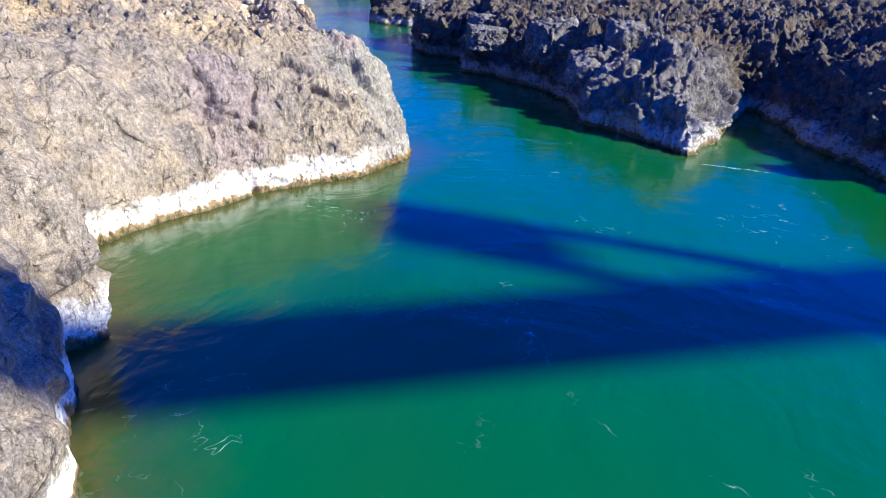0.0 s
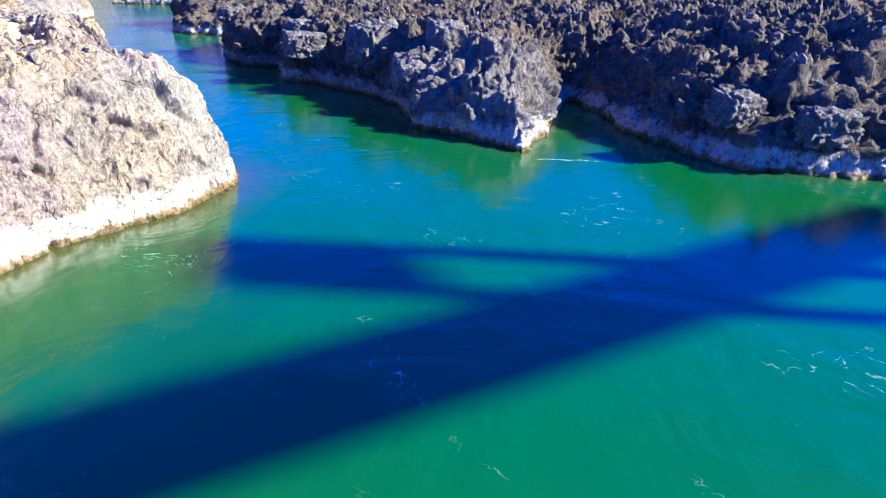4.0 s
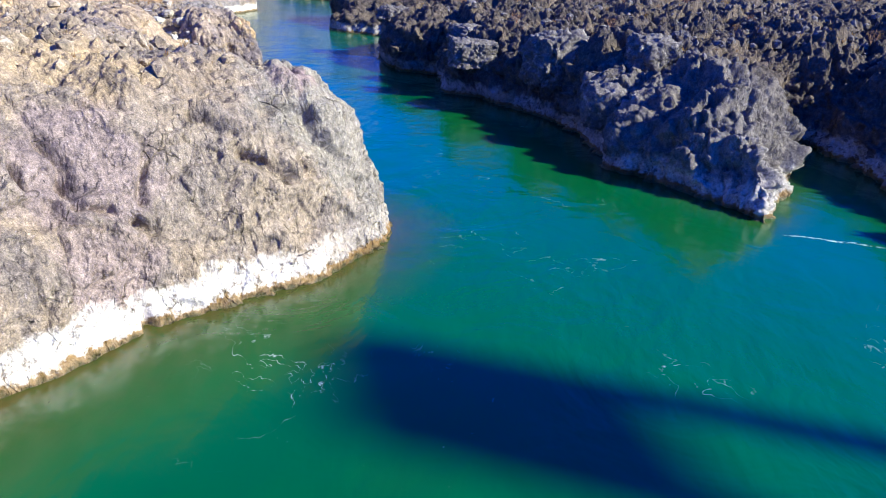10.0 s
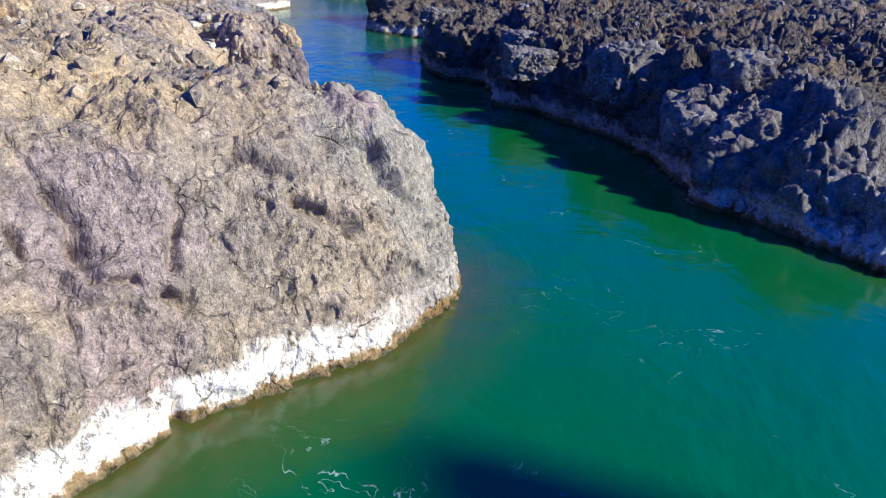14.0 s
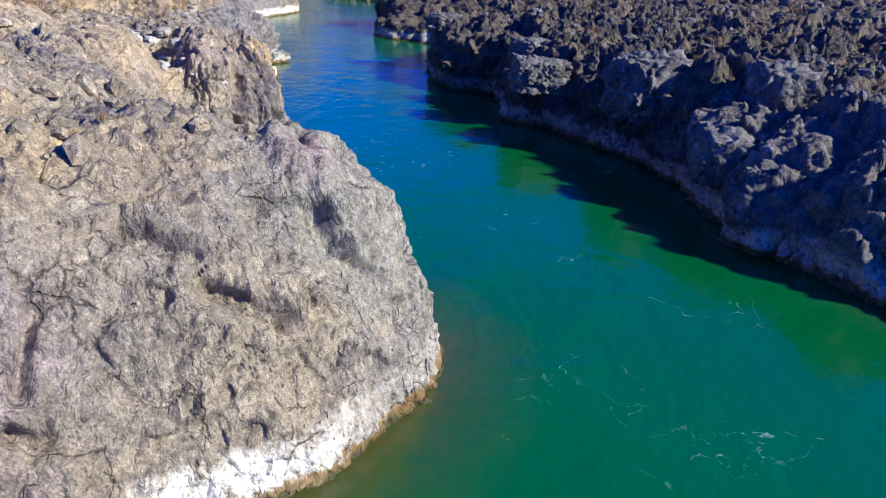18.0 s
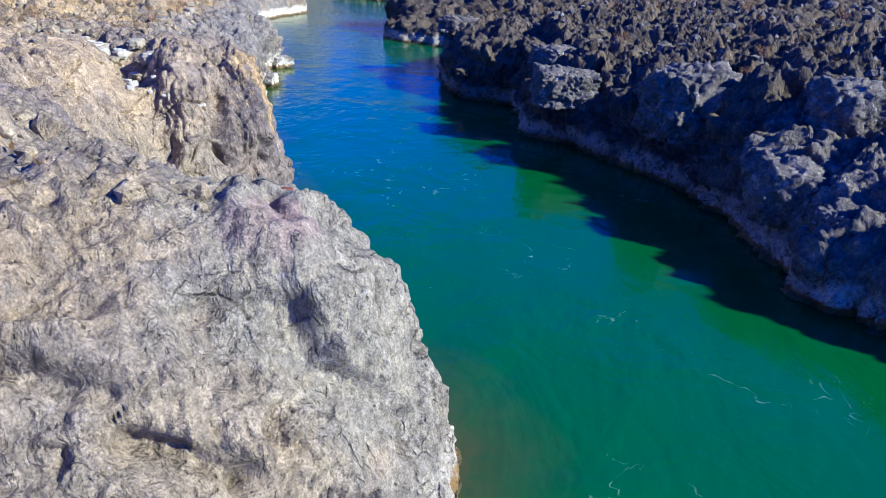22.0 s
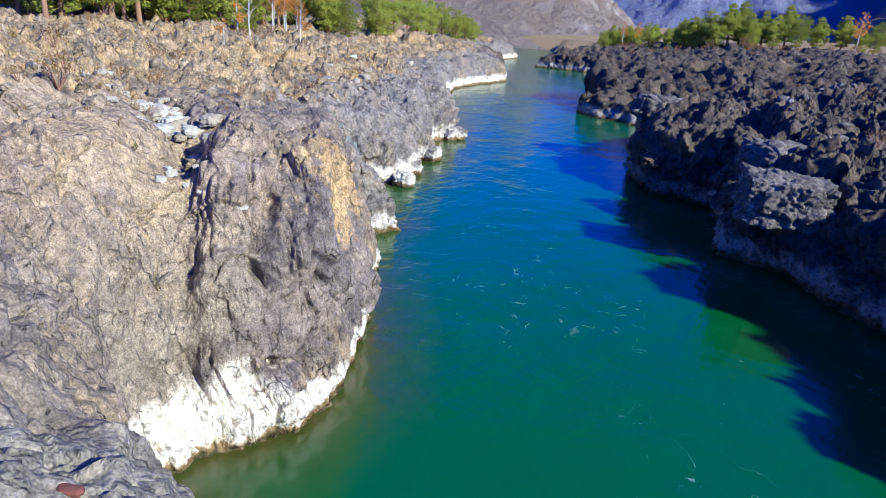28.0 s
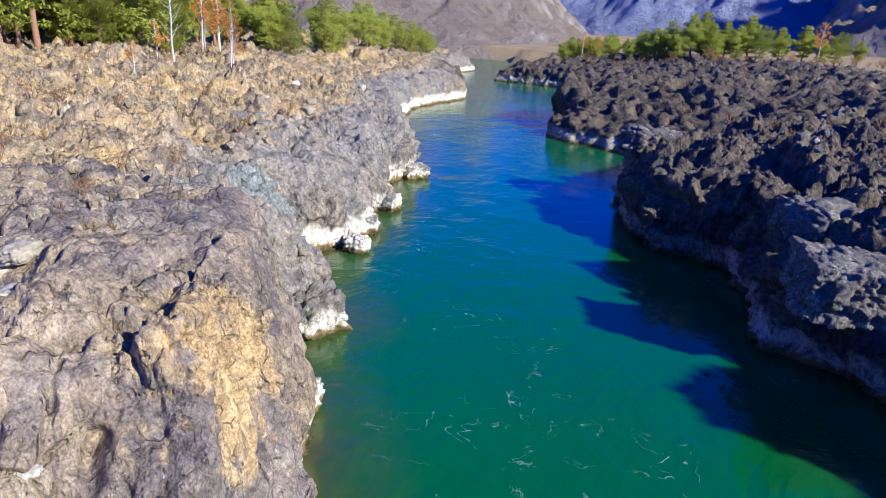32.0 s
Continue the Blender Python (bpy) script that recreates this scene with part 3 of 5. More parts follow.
def along(x, y, pts):
    """Squared distance to a line of points."""
    gap = np.full(x.shape, 1e9)
    for (ax, ay), (bx, by) in zip(pts, pts[1:]):
        ex, ey = bx - ax, by - ay
        t = np.clip(((x - ax) * ex + (y - ay) * ey) / (ex * ex + ey * ey), 0, 1)
        gap = np.minimum(gap, (x - ax - t * ex) ** 2 + (y - ay - t * ey) ** 2)
    return gap


def land_and_lean(x, y):
    """Height of the smooth land, the distance from the nearer shore, whether that is the left one, and the overhang."""
    dl, dr = shore_distance(x, y, LEFT_SHORE), shore_distance(x, y, RIGHT_SHORE)
    d = np.maximum(dl, dr)
    rim, width, full, rise, lean = relief(x, y)
    t = np.clip(d / width, 0, 1)
    foot = np.sin(0.02) ** full
    up = rim * (np.sin(0.02 + t * (np.pi / 2 - 0.02)) ** full - foot) / (1 - foot)
    inland = np.maximum(d - width, 0)
    up = up + rise * 28 * (1 - np.exp(-inland / 28))
    for wide, deep, *pts in RAVINES:
        up = up - deep * np.exp(-along(x, y, pts) / wide ** 2) * np.clip(up / 5, 0, 1)
    z = np.where(d > 0, up, np.maximum(d * 1.6, -6))
    hang = lean * np.clip((z - 0.8) / 2.6, 0, 1) * np.clip((1.02 - z / rim) / 0.35, 0, 1)
    return z, d, dl > dr, hang


def land(x, y):
    return land_and_lean(x, y)[:3]


def mesh_from(name, verts, faces, mat, smooth=True):
    me = bpy.data.meshes.new(name)
    verts, faces = np.asarray(verts, np.float32), np.asarray(faces, np.int32)
    me.vertices.add(len(verts))
    me.vertices.foreach_set("co", verts.ravel())
    n, k = faces.shape
    me.loops.add(n * k)
    me.loops.foreach_set("vertex_index", faces.ravel())
    me.polygons.add(n)
    me.polygons.foreach_set("loop_start", np.arange(0, n * k, k, dtype=np.int32))
    me.polygons.foreach_set("use_smooth", np.full(n, smooth))
    me.materials.append(mat)
    me.update(calc_edges=True)
    return me


def grid_faces(keep):
    """Quads of a grid of points whose four corners are all kept, and the old index of each point used."""
    a, b = keep.shape
    ok = keep[:-1, :-1] & keep[1:, :-1] & keep[:-1, 1:] & keep[1:, 1:]
    idx = np.arange(a * b).reshape(a, b)
    quads = np.stack([idx[:-1, :-1][ok], idx[1:, :-1][ok], idx[1:, 1:][ok], idx[:-1, 1:][ok]], 1)
    used, inv = np.unique(quads, return_inverse=True)
    return inv.reshape(quads.shape), used


AX, BX = np.array((-0.42, 0.9075)), np.array((-0.9075, -0.42))   # along the gorge, and to its left


# kinds of rock, by place: x, y, kind (0 warm promontory, 1 folded buttress, 2 blue-grey bank, 3 dark lava)
ZONES = [(-14, 4, 0), (-24, 18, 0), (-27, 34, 0), (-20, 46, 0), (-19, 53, 0), (-30, 55, 0), (-42, 40, 0), (-35, 66, 1), (-37, 75, 1), (-45, 72, 1), (-46, 84, 1), (-56, 80, 1), (-54, 95, 2), (-66, 108, 2), (-68, 122, 2), (-80, 140, 2), (-118, 205, 2), (-180, 330, 2),
         (14, 70, 3), (0, 90, 3), (-15, 115, 3), (-40, 140, 3), (-70, 195, 3), (-90, 260, 3), (-140, 330, 3), (40, 65, 3), (70, 55, 3), (60, 100, 3), (-20, 170, 3)]
# broad lumps; slabs, blocks and chips of flat facets; folds drawn out along the grain; knobbly pillows; thin cracks; pockets; grit
# rows: warm promontory, folded buttress, blue-grey bank, dark lava, rubbly plateau
STYLES = np.array([(0.40, 0.80, 0.40, 0.18, 0.55, 0.00, 0.35, 0.30, 0.03),
                   (0.40, 0.75, 0.40, 0.18, 1.50, 0.10, 0.55, 0.10, 0.04),
                   (0.75, 1.20, 0.80, 0.36, 0.95, 0.55, 0.60, 0.10, 0.06),
                   (0.60, 1.75, 0.75, 0.28, 0.20, 0.80, 0.50, 0.10, 0.06),
                   (0.90, 0.90, 0.90, 0.40, 0.50, 0.90, 0.20, 0.05, 0.12)])


def zone_weights(x, y, d):
    w = np.zeros((len(x), 5))
    for px, py, kind in ZONES:
        w[:, kind] += 1 / ((x - px) ** 2 + (y - py) ** 2 + 4) ** 2
    w[:, :4] /= w[:, :4].sum(1, keepdims=True)
    flat = np.clip((d - 6 - 5 * w[:, 1]) / 8, 0, 1) * (1 - w[:, 3]) * (1 - 0.55 * w[:, 0])
    w[:, :4] *= (1 - flat)[:, None]
    w[:, 4] = flat
    return w


# cracks, gullies and hollows: width, depth, then points along them
GROOVES = [(0.5, 0.8, (-30.2, 37.3, 10.5), (-29.2, 37.3, 9.3), (-28.8, 36.9, 8.5), (-28.2, 36.6, 7.0)), (0.3, 0.5, (-28.2, 36.6, 7.0), (-27.2, 38.0, 6.6)), (0.5, 0.9, (-26.3, 38.7, 5.8), (-25.5, 39.2, 5.1)), (0.3, 0.6, (-30.3, 35.2, 9.7), (-29.7, 35.0, 8.7)),
           (0.9, 1.0, (-33.0, 39.9, 13.6), (-32.2, 41.0, 13.5)), (0.65, 1.3, (-17.8, 52.5, 4.6), (-17.6, 52.5, 3.7)), (0.7, 0.8, (-23.2, 44.8, 8.3), (-20.7, 46.4, 6.6)), (0.5, 0.8, (-23.1, 50.4, 12.5), (-22.9, 48.3, 11.5), (-22.5, 47.6, 10.4), (-21.7, 47.6, 9.2)),
           (0.4, 0.5, (-27.0, 40.8, 9.0), (-26.4, 39.5, 6.7)), (0.6, 0.6, (-25.9, 44.1, 10.7), (-24.0, 45.2, 9.6)), (0.45, 1.0, (-23.4, 53.7, 12.5), (-22.6, 52.4, 12.3), (-21.9, 52.3, 11.8)), (0.4, 0.9, (-21.8, 50.9, 11.4), (-21.9, 49.8, 11.1)),
           (0.3, 0.6, (-20.3, 53.9, 9.5), (-19.6, 52.9, 8.4)), (0.4, 0.7, (-24.3, 53.1, 13.1), (-23.5, 52.1, 12.9)), (0.5, 0.45, (-43.0, 74.6, 12.7), (-40.3, 71.5, 12.5)), (0.45, 0.4, (-38.8, 71.3, 11.4), (-37.7, 70.2, 9.0)), (0.5, 0.9, (-40.0, 76.2, 11.6), (-38.6, 76.4, 9.5)),
           (0.35, 0.7, (-36.2, 72.8, 7.1), (-36.2, 74.4, 4.9)), (1.2, 0.45, (-44.0, 71.0, 12.6), (-41.3, 69.2, 11.6), (-39.8, 67.5, 8.0), (-37.6, 65.7, 2.9)), (0.35, 0.7, (-38.4, 69.6, 8.9), (-37.0, 70.1, 7.4)), (0.4, 0.8, (-36.9, 66.7, 2.0), (-36.5, 68.4, 2.6), (-36.0, 69.4, 3.4)),
           (0.5, 0.45, (-44.6, 76.2, 12.9), (-41.0, 72.7, 12.9), (-40.3, 72.0, 12.6)), (0.35, 0.8, (-38.2, 71.6, 11.2), (-37.7, 70.9, 10.0)), (0.4, 0.8, (-39.3, 74.8, 11.6), (-37.7, 75.0, 9.3)), (0.4, 0.6, (-27.6, 33.6, 2.6), (-27.0, 33.0, 0.6)), (0.5, 0.8, (-25.2, 36.6, 1.4), (-25.0, 36.8, 0.3))]
# smooth earth slopes: centre, radius
EARTH = [(-40.2, 64.2, 3.4), (-44.0, 66.4, 4.2), (-49, 69.5, 5), (-56, 72, 6), (-64, 75, 6)]
# knobs: centre, radius, how far they stand out
KNOBS = [(-23.0, 51.4, 12.0, 1.5, 0.7), (-25.5, 40.0, 4.0, 2.5, 0.5), (-29.5, 33.5, 6.0, 3.0, 0.6), (-36.6, 72.0, 9.5, 1.8, 0.6), (-37.6, 74.6, 11.8, 1.6, 0.6), (-35.6, 69.0, 1.5, 1.6, 0.7), (-36.6, 66.8, 1.8, 2.0, 0.8),
         (-22.5, 12.0, 8.0, 3.0, 1.0), (15.5, 70.0, 4.5, 3.0, 0.9), (9.0, 75.0, 6.0, 3.2, 1.0)]


DIP = np.array(Euler((0.55, -0.5, 0.35)).to_matrix(), np.float32)     # the cleavage of the promontory
STEEP = np.array(Euler((0.12, 0.18, 0.4)).to_matrix(), np.float32)    # the upright folds of the buttress


def creased(p, wl, seed):
    """Rounded swellings with sharp creases between, 0 at a crease."""
    return np.minimum(np.abs(value_noise(p, wl, seed)) * 2.2, 1.0)


def rough_up(p, nrm, weights):
    """Weathers a smooth rock face: slabs and blocks with flat facets, folds with sharp creases, knobs, cracks, pockets, grit."""
    q = p.astype(np.float32)
    lumps, slab, block, chip, fold, knob, crack, pocket, grit = (weights @ STYLES).T
    for px, py, radius in EARTH:
        soft = 1 - 0.8 * np.exp(-(((q[:, :2] - (px, py)) / radius) ** 2).sum(1) ** 2)
        slab, block, lumps, fold, chip = slab * (0.4 + 0.6 * soft), block * soft, lumps * soft, fold * (0.3 + 0.7 * soft), chip * soft
    foot = 0.45 + 0.55 * np.clip((q[:, 2] - 0.5) / 2.5, 0, 1)
    slab, fold, knob = slab * foot, fold * foot, knob * foot
    warp = np.stack([fbm(q, 4.5, 3, 50 + 7 * n) for n in range(3)], 1)
    wild = np.clip(fbm(q, 7.0, 2, 77) * 0.9 + 0.42, 0.06, 1)              # calm stretches and broken ones
    nose = np.clip((q[:, 1] - q[:, 0] * 0.3 - 55.0) / 6, 0, 1) * weights[:, 0]
    wild = np.clip(wild + 0.35 * nose + 0.5 * weights[:, 3:].sum(1), 0, 1.2)
    out = lumps * fbm(q, 9.0, 2, 1)
    out = out + slab * 0.95 * facets((q + warp * 0.5) @ TURN.T * (1, 0.75, 1), 4.2, 91)
    out = out + slab * 0.45 * facets((q + warp * 0.3) * (1, 1, 0.8), 2.0, 93)
    out = out + block * wild * 0.95 * facets((q + warp * 0.25) @ DIP.T * (1, 1, 0.6), 1.05, 95)
    out = out + chip * (0.25 + wild) * 0.7 * facets((q + warp * 0.12) @ DIP.T * (1, 1, 0.55), 0.46, 99)
    # folds: long swellings along the dip, upright on the buttress
    upright = weights[:, 1] + weights[:, 2] * 0.5
    for turn, part_of in ((DIP, 1 - upright), (STEEP, upright)):
        some = np.nonzero(part_of > 0.02)[0]
        if len(some):
            long = ((q[some] + warp[some] * 0.75) @ turn.T) * np.float32((1, 1, 0.30))
            rise = 0.62 * creased(long, 2.3, 20) + 0.34 * creased(long, 1.05, 21) + 0.17 * creased(long, 0.5, 22) + 0.08 * creased(long, 0.24, 23)
            out[some] += fold[some] * part_of[some] * (0.35 + 0.65 * wild[some]) * (rise - 0.75)
    # knobs of the lava
    some = np.nonzero(knob > 0.05)[0]
    if len(some):
        k = (q[some] @ TURN.T + warp[some] * 1.1)
        patchy = np.clip(0.75 + 0.8 * value_noise(q[some], 5.5, 12), 0.15, 1.3)
        rise = 1.25 * creased(k, 7.5, 4) + 0.55 * creased(k, 3.1, 5) + patchy * (0.50 * creased(k, 1.5, 6) + 0.30 * creased(k, 0.75, 7) + 0.15 * creased(k, 0.37, 8))
        out[some] += knob[some] * (rise - 1.65) * np.clip(0.35 + q[some, 2] / 6, 0.35, 1)
        out[some] += knob[some] * (0.8 + 1.3 * np.clip((q[some, 2] - 8.5) / 2, 0, 1)) * facets((q[some] + warp[some] * 1.2) * np.float32((1, 1, 0.6)), 7.0, 140) * np.clip(q[some, 2] / 6, 0.2, 1)
    # joints that part the slabs
    f1, f2, own = cells_noise((q + warp * 0.9) @ DIP.T * (1, 1, 0.55), 3.4, 3)
    seam = np.clip(1 - (f2 - f1) / 0.05, 0, 1) * np.clip(fbm(q, 5.0, 2, 31) * 2 + 0.2, 0, 1)
    out = out + crack * (0.35 * (own - 0.5) - 0.75 * seam)
    # pockets: weathered hollows, longer than wide
    f1, f2, own = cells_noise((q + warp * 0.35) @ DIP.T * (1, 1, 0.5), 1.9, 9)
    out = out - pocket * (own > 0.7) * (0.4 + 0.8 * nose) * np.clip(1 - f1 / 0.30, 0, 1) * np.clip((q[:, 2] - 2.4) / 1.5, 0, 1)
    out = out + grit * fbm(q, 0.5, 2, 30, 0.6, True)
    for width, depth, *pts in GROOVES:
        mid = np.mean(pts, 0)
        near = np.nonzero(((q - mid) ** 2).sum(1) < 100)[0]
        if len(near) == 0:
            continue
        qq = q[near] + warp[near] * 0.25
        gap = np.full(len(near), 99.0)
        for a, b in zip(pts, pts[1:]):
            a, e = np.array(a), np.array(b) - np.array(a)
            t = np.clip((qq - a) @ e / (e @ e), 0, 1)
            gap = np.minimum(gap, ((qq - a - t[:, None] * e) ** 2).sum(1))
        out[near] -= 1.5 * depth * np.exp(-gap / (0.72 * width) ** 2)
    for kx, ky, kz, radius, height in KNOBS:
        out = out + height * np.exp(-((q - (kx, ky, kz)) ** 2).sum(1) / radius ** 2)
    side = np.stack([fbm(q, 3.2, 2, 60 + 5 * n) for n in range(3)], 1) * (lumps * 0.35)[:, None]
    return p + nrm * out[:, None] + side


SURFACE = [np.zeros((1000, 1000)), np.zeros((1000, 1000))]   # heights summed and counted in half-metre squares from (-300, -40)


def in_pieces(work, arrays, size=40000):
    """Runs work over long arrays piece by piece, which is quicker."""
    got = [work(*[a[i:i + size] for a in arrays]) for i in range(0, len(arrays[0]), size)]
    return [np.concatenate(g) for g in zip(*got)]


def vertex_normals(p, tri):
    n = np.cross(p[tri[:, 1]] - p[tri[:, 0]], p[tri[:, 2]] - p[tri[:, 0]])
    total = np.stack([sum(np.bincount(tri[:, c], n[:, k], len(p)) for c in range(3)) for k in range(3)], 1)
    return total / np.maximum(np.linalg.norm(total, axis=1, keepdims=True), 1e-9)


def split_long(uv, p, tri, limit):
    """Halves every edge longer than limit, so that steep faces get as many points as flat ones."""
    e = np.sort(np.stack([tri, np.roll(tri, -1, 1)], -1).reshape(-1, 2), 1)
    code, inv = np.unique(e[:, 0].astype(np.int64) * len(p) + e[:, 1], return_inverse=True)
    ea, eb = code // len(p), code % len(p)
    long = ((p[ea] - p[eb]) ** 2).sum(1) > limit ** 2
    if not long.any():
        return uv, tri, False
    mid = np.full(len(code), -1)
    mid[long] = len(p) + np.arange(long.sum())
    uv = np.concatenate([uv, (uv[ea[long]] + uv[eb[long]]) / 2])
    m = mid[inv].reshape(-1, 3)          # on the edges 01, 12, 20
    count = (m >= 0).sum(1)
    out = [tri[count == 0]]
    t, k = tri[count == 3], m[count == 3]
    out += [np.stack(c, 1) for c in ((t[:, 0], k[:, 0], k[:, 2]), (t[:, 1], k[:, 1], k[:, 0]), (t[:, 2], k[:, 2], k[:, 1]), (k[:, 0], k[:, 1], k[:, 2]))]
    for r in range(3):
        t, k = np.roll(tri, -r, 1), np.roll(m, -r, 1)
        one = (count == 1) & (k[:, 0] >= 0)
        a, b = t[one], k[one]
        out += [np.stack((a[:, 0], b[:, 0], a[:, 2]), 1), np.stack((b[:, 0], a[:, 1], a[:, 2]), 1)]
        two = (count == 2) & (k[:, 2] < 0)
        a, b = t[two], k[two]
        out += [np.stack((b[:, 0], a[:, 1], b[:, 1]), 1), np.stack((a[:, 0], b[:, 0], b[:, 1]), 1), np.stack((a[:, 0], b[:, 1], a[:, 2]), 1)]
    return uv, np.concatenate(out), True


def smooth_face(uv):
    """The smooth land at places along and across the gorge."""
    x, y = AX[0] * uv[:, 0] + BX[0] * uv[:, 1], AX[1] * uv[:, 0] + BX[1] * uv[:, 1]
    z, d, left, hang = land_and_lean(x, y)
    return np.stack([x, y, z], 1), d, left, hang


def rock_patch(name, label, u, v, limit, reach, side):
    """A stretch of the bank as one rock mesh: u and v are its span along and across, limit the longest edge, reach how far it goes inland."""
    step = max(0.45, limit)
    uu, vv = np.meshgrid(np.arange(u[0], u[1] + step, step), np.arange(v[0], v[1] + step, step), indexing="ij")
    uv = np.stack([uu, vv], -1).reshape(-1, 2)
    p, d, left, hang = in_pieces(smooth_face, [uv])
    faces, used = grid_faces(((d > reach[0]) & (d < reach[1]) & (left == side)).reshape(uu.shape))
    uv, p, d, hang = uv[used], p[used], d[used], hang[used]
    tri = np.concatenate([faces[:, [0, 1, 2]], faces[:, [0, 2, 3]]])
    for _ in range(7):
        old = len(uv)
        uv, tri, more = split_long(uv, p, tri, limit)
        if not more:
            break
        p2, d2, _, hang2 = in_pieces(smooth_face, [uv[old:]])
        p, d, hang = np.concatenate([p, p2]), np.concatenate([d, d2]), np.concatenate([hang, hang2])
    nrm = vertex_normals(p, tri)
    p[:, :2] += nrm[:, :2] * hang[:, None]
    nrm = vertex_normals(p, tri)
    weights = zone_weights(p[:, 0], p[:, 1], d)
    p, = in_pieces(lambda *a: (rough_up(*a),), [p, nrm, weights])
    cell = np.clip(((p[:, :2] - (-300, -40)) * 2).astype(int), 0, 999)
    np.add.at(SURFACE[0], (cell[:, 0], cell[:, 1]), p[:, 2])
    np.add.at(SURFACE[1], (cell[:, 0], cell[:, 1]), 1)
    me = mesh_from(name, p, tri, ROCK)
    att = me.attributes.new("kind_of_rock", "FLOAT_COLOR", "POINT")
    att.data.foreach_set("color", weights[:, 1:5].astype(np.float32).ravel())
    return tagged(new(name, me), label, "rock cliff", kind="structure")


rock_patch("cliff_promontory", "sunlit warm grey rock promontory with white bleached foot above the river", (-10, 59.5), (-16, 50), 0.19, (-1.5, 18.5), True)
rock_patch("cliff_downstream", "grey rock bank with white foot beside the bridge", (-40, -9.5), (-16, 50), 0.6, (-1.5, 20), True)
rock_patch("cliff_promontory_top", "broken grey rock top of the promontory", (-40, 59.5), (-6, 90), 0.8, (17.6, 60), True)
rock_patch("cliff_buttress", "sheer folded grey and ochre rock buttress with white foot", (59, 94), (-10, 56), 0.14, (-1.5, 15), True)
rock_patch("cliff_plateau_edge", "rubbly tan rock plateau above the cliffs", (59, 94), (6, 120), 0.36, (14.2, 90), True)
rock_patch("cliff_left_bank", "blue-grey rock bank stepping down to white shoreline ledges", (93.4, 185), (-20, 62), 0.33, (-3, 30), True)
rock_patch("cliff_left_plateau", "rubbly brown rock plateau behind the bank", (93.4, 185), (-10, 110), 0.75, (29, 85), True)
rock_patch("cliff_left_far", "distant low rock bank with white waterline", (184, 420), (-40, 120), 1.2, (-3, 65), True)
rock_patch("cliff_right_point", "dark jagged lava rock point with sunlit knobs and pale foot", (45, 95), (-110, 0), 0.3, (-1.5, 36), False)
rock_patch("cliff_right_bank", "dark sheer lava rock bank in shade with pale foot", (94.6, 166), (-110, 0), 0.31, (-1.5, 36), False)
rock_patch("cliff_right_mass", "dark jagged rock slope beside the side channel", (-80, 45.5), (-170, -20), 0.8, (-3, 60), False)
rock_patch("cliff_right_plateau", "broken dark rock plateau behind the bank", (45, 166), (-170, -20), 0.8, (35, 100), False)
rock_patch("cliff_right_far", "distant dark rock bank and reef in the river", (165, 400), (-150, 40), 1.1, (-3, 75), False)


def spread(lo, hi, near, far, centre):
    """Coordinates close together near the centre and ever wider towards both ends."""
    out, s = [centre], near
    while out[-1] < hi:
        out.append(out[-1] + s)
        s = min(s * 1.045, far) if out[-1] > centre + 120 else s
    s, low = near, []
    c = centre
    while c > lo:
        c -= s
        low.append(c)
        s = min(s * 1.045, far) if c < centre - 120 else s
    return np.array(low[::-1] + out)


def surface_at(x, y):
    """Height of the built rock or ground at a place."""
    i, j = int((x + 300) * 2), int((y + 40) * 2)
    if 1 <= i < 999 and 1 <= j < 999:
        n = SURFACE[1][i - 1:i + 2, j - 1:j + 2].sum()
        if n > 0:
            return float(SURFACE[0][i - 1:i + 2, j - 1:j + 2].sum() / n)
    z, _, _ = land(np.array([float(x)]), np.array([float(y)]))
    return float(z[0]) - 0.4


def build_ground():
    xs, ys = spread(-3600, 3600, 3.0, 160, -20), spread(-1500, 4200, 3.0, 160, 100)
    x, y = np.meshgrid(xs, ys, indexing="ij")
    z, d, _ = land(x, y)
    p = np.stack([x, y, z], -1).reshape(-1, 3)
    wave = fbm(p * (1, 1, 0), 60.0, 3, 900).reshape(z.shape)
    near = np.clip(1 - (d - 85) / 20, 0, 1) * ((y > -60) & (y < 420) & (x < 220))
    z = np.where(d > 0, z - 4.0 * near - 0.4 + wave * np.clip(d / 150, 0, 1) * 1.5, z - 2.5)
    z = np.where((d > 0) & (d < 6), -4.0, z)
    faces, used = grid_faces(np.ones(z.shape, bool))
    p = np.stack([x, y, z], -1).reshape(-1, 3)[used]
    tagged(new("ground", mesh_from("ground", p, faces, GROUND)), "dry autumn steppe ground along the river terraces", "ground", kind="structure")


def build_water():
    xs, ys = spread(-920, 420, 1.2, 40, -25), spread(-140, 560, 1.2, 40, 70)
    x, y = np.meshgrid(xs, ys, indexing="ij")
    dl, dr = shore_distance(x, y, LEFT_SHORE), shore_distance(x, y, RIGHT_SHORE)
    d = np.maximum(dl, dr)
    faces, used = grid_faces(d < 6)
    p = np.stack([x, y, 0 * x], -1).reshape(-1, 3)[used]
    me = mesh_from("river", p, faces, WATER)
    shallow = np.clip(1 - (-dl - 0.6) / 6.0, 0, 1) * 0.9 + np.clip(1 - (-dr) / 4.0, 0, 1) * 0.5
    att = me.attributes.new("shallow", "FLOAT", "POINT")
    att.data.foreach_set("value", np.clip(shallow.ravel()[used], 0, 1).astype(np.float32))
    tagged(new("water", me), "clear emerald green river flowing through the gorge", "river", kind="structure")


build_ground()
build_water()

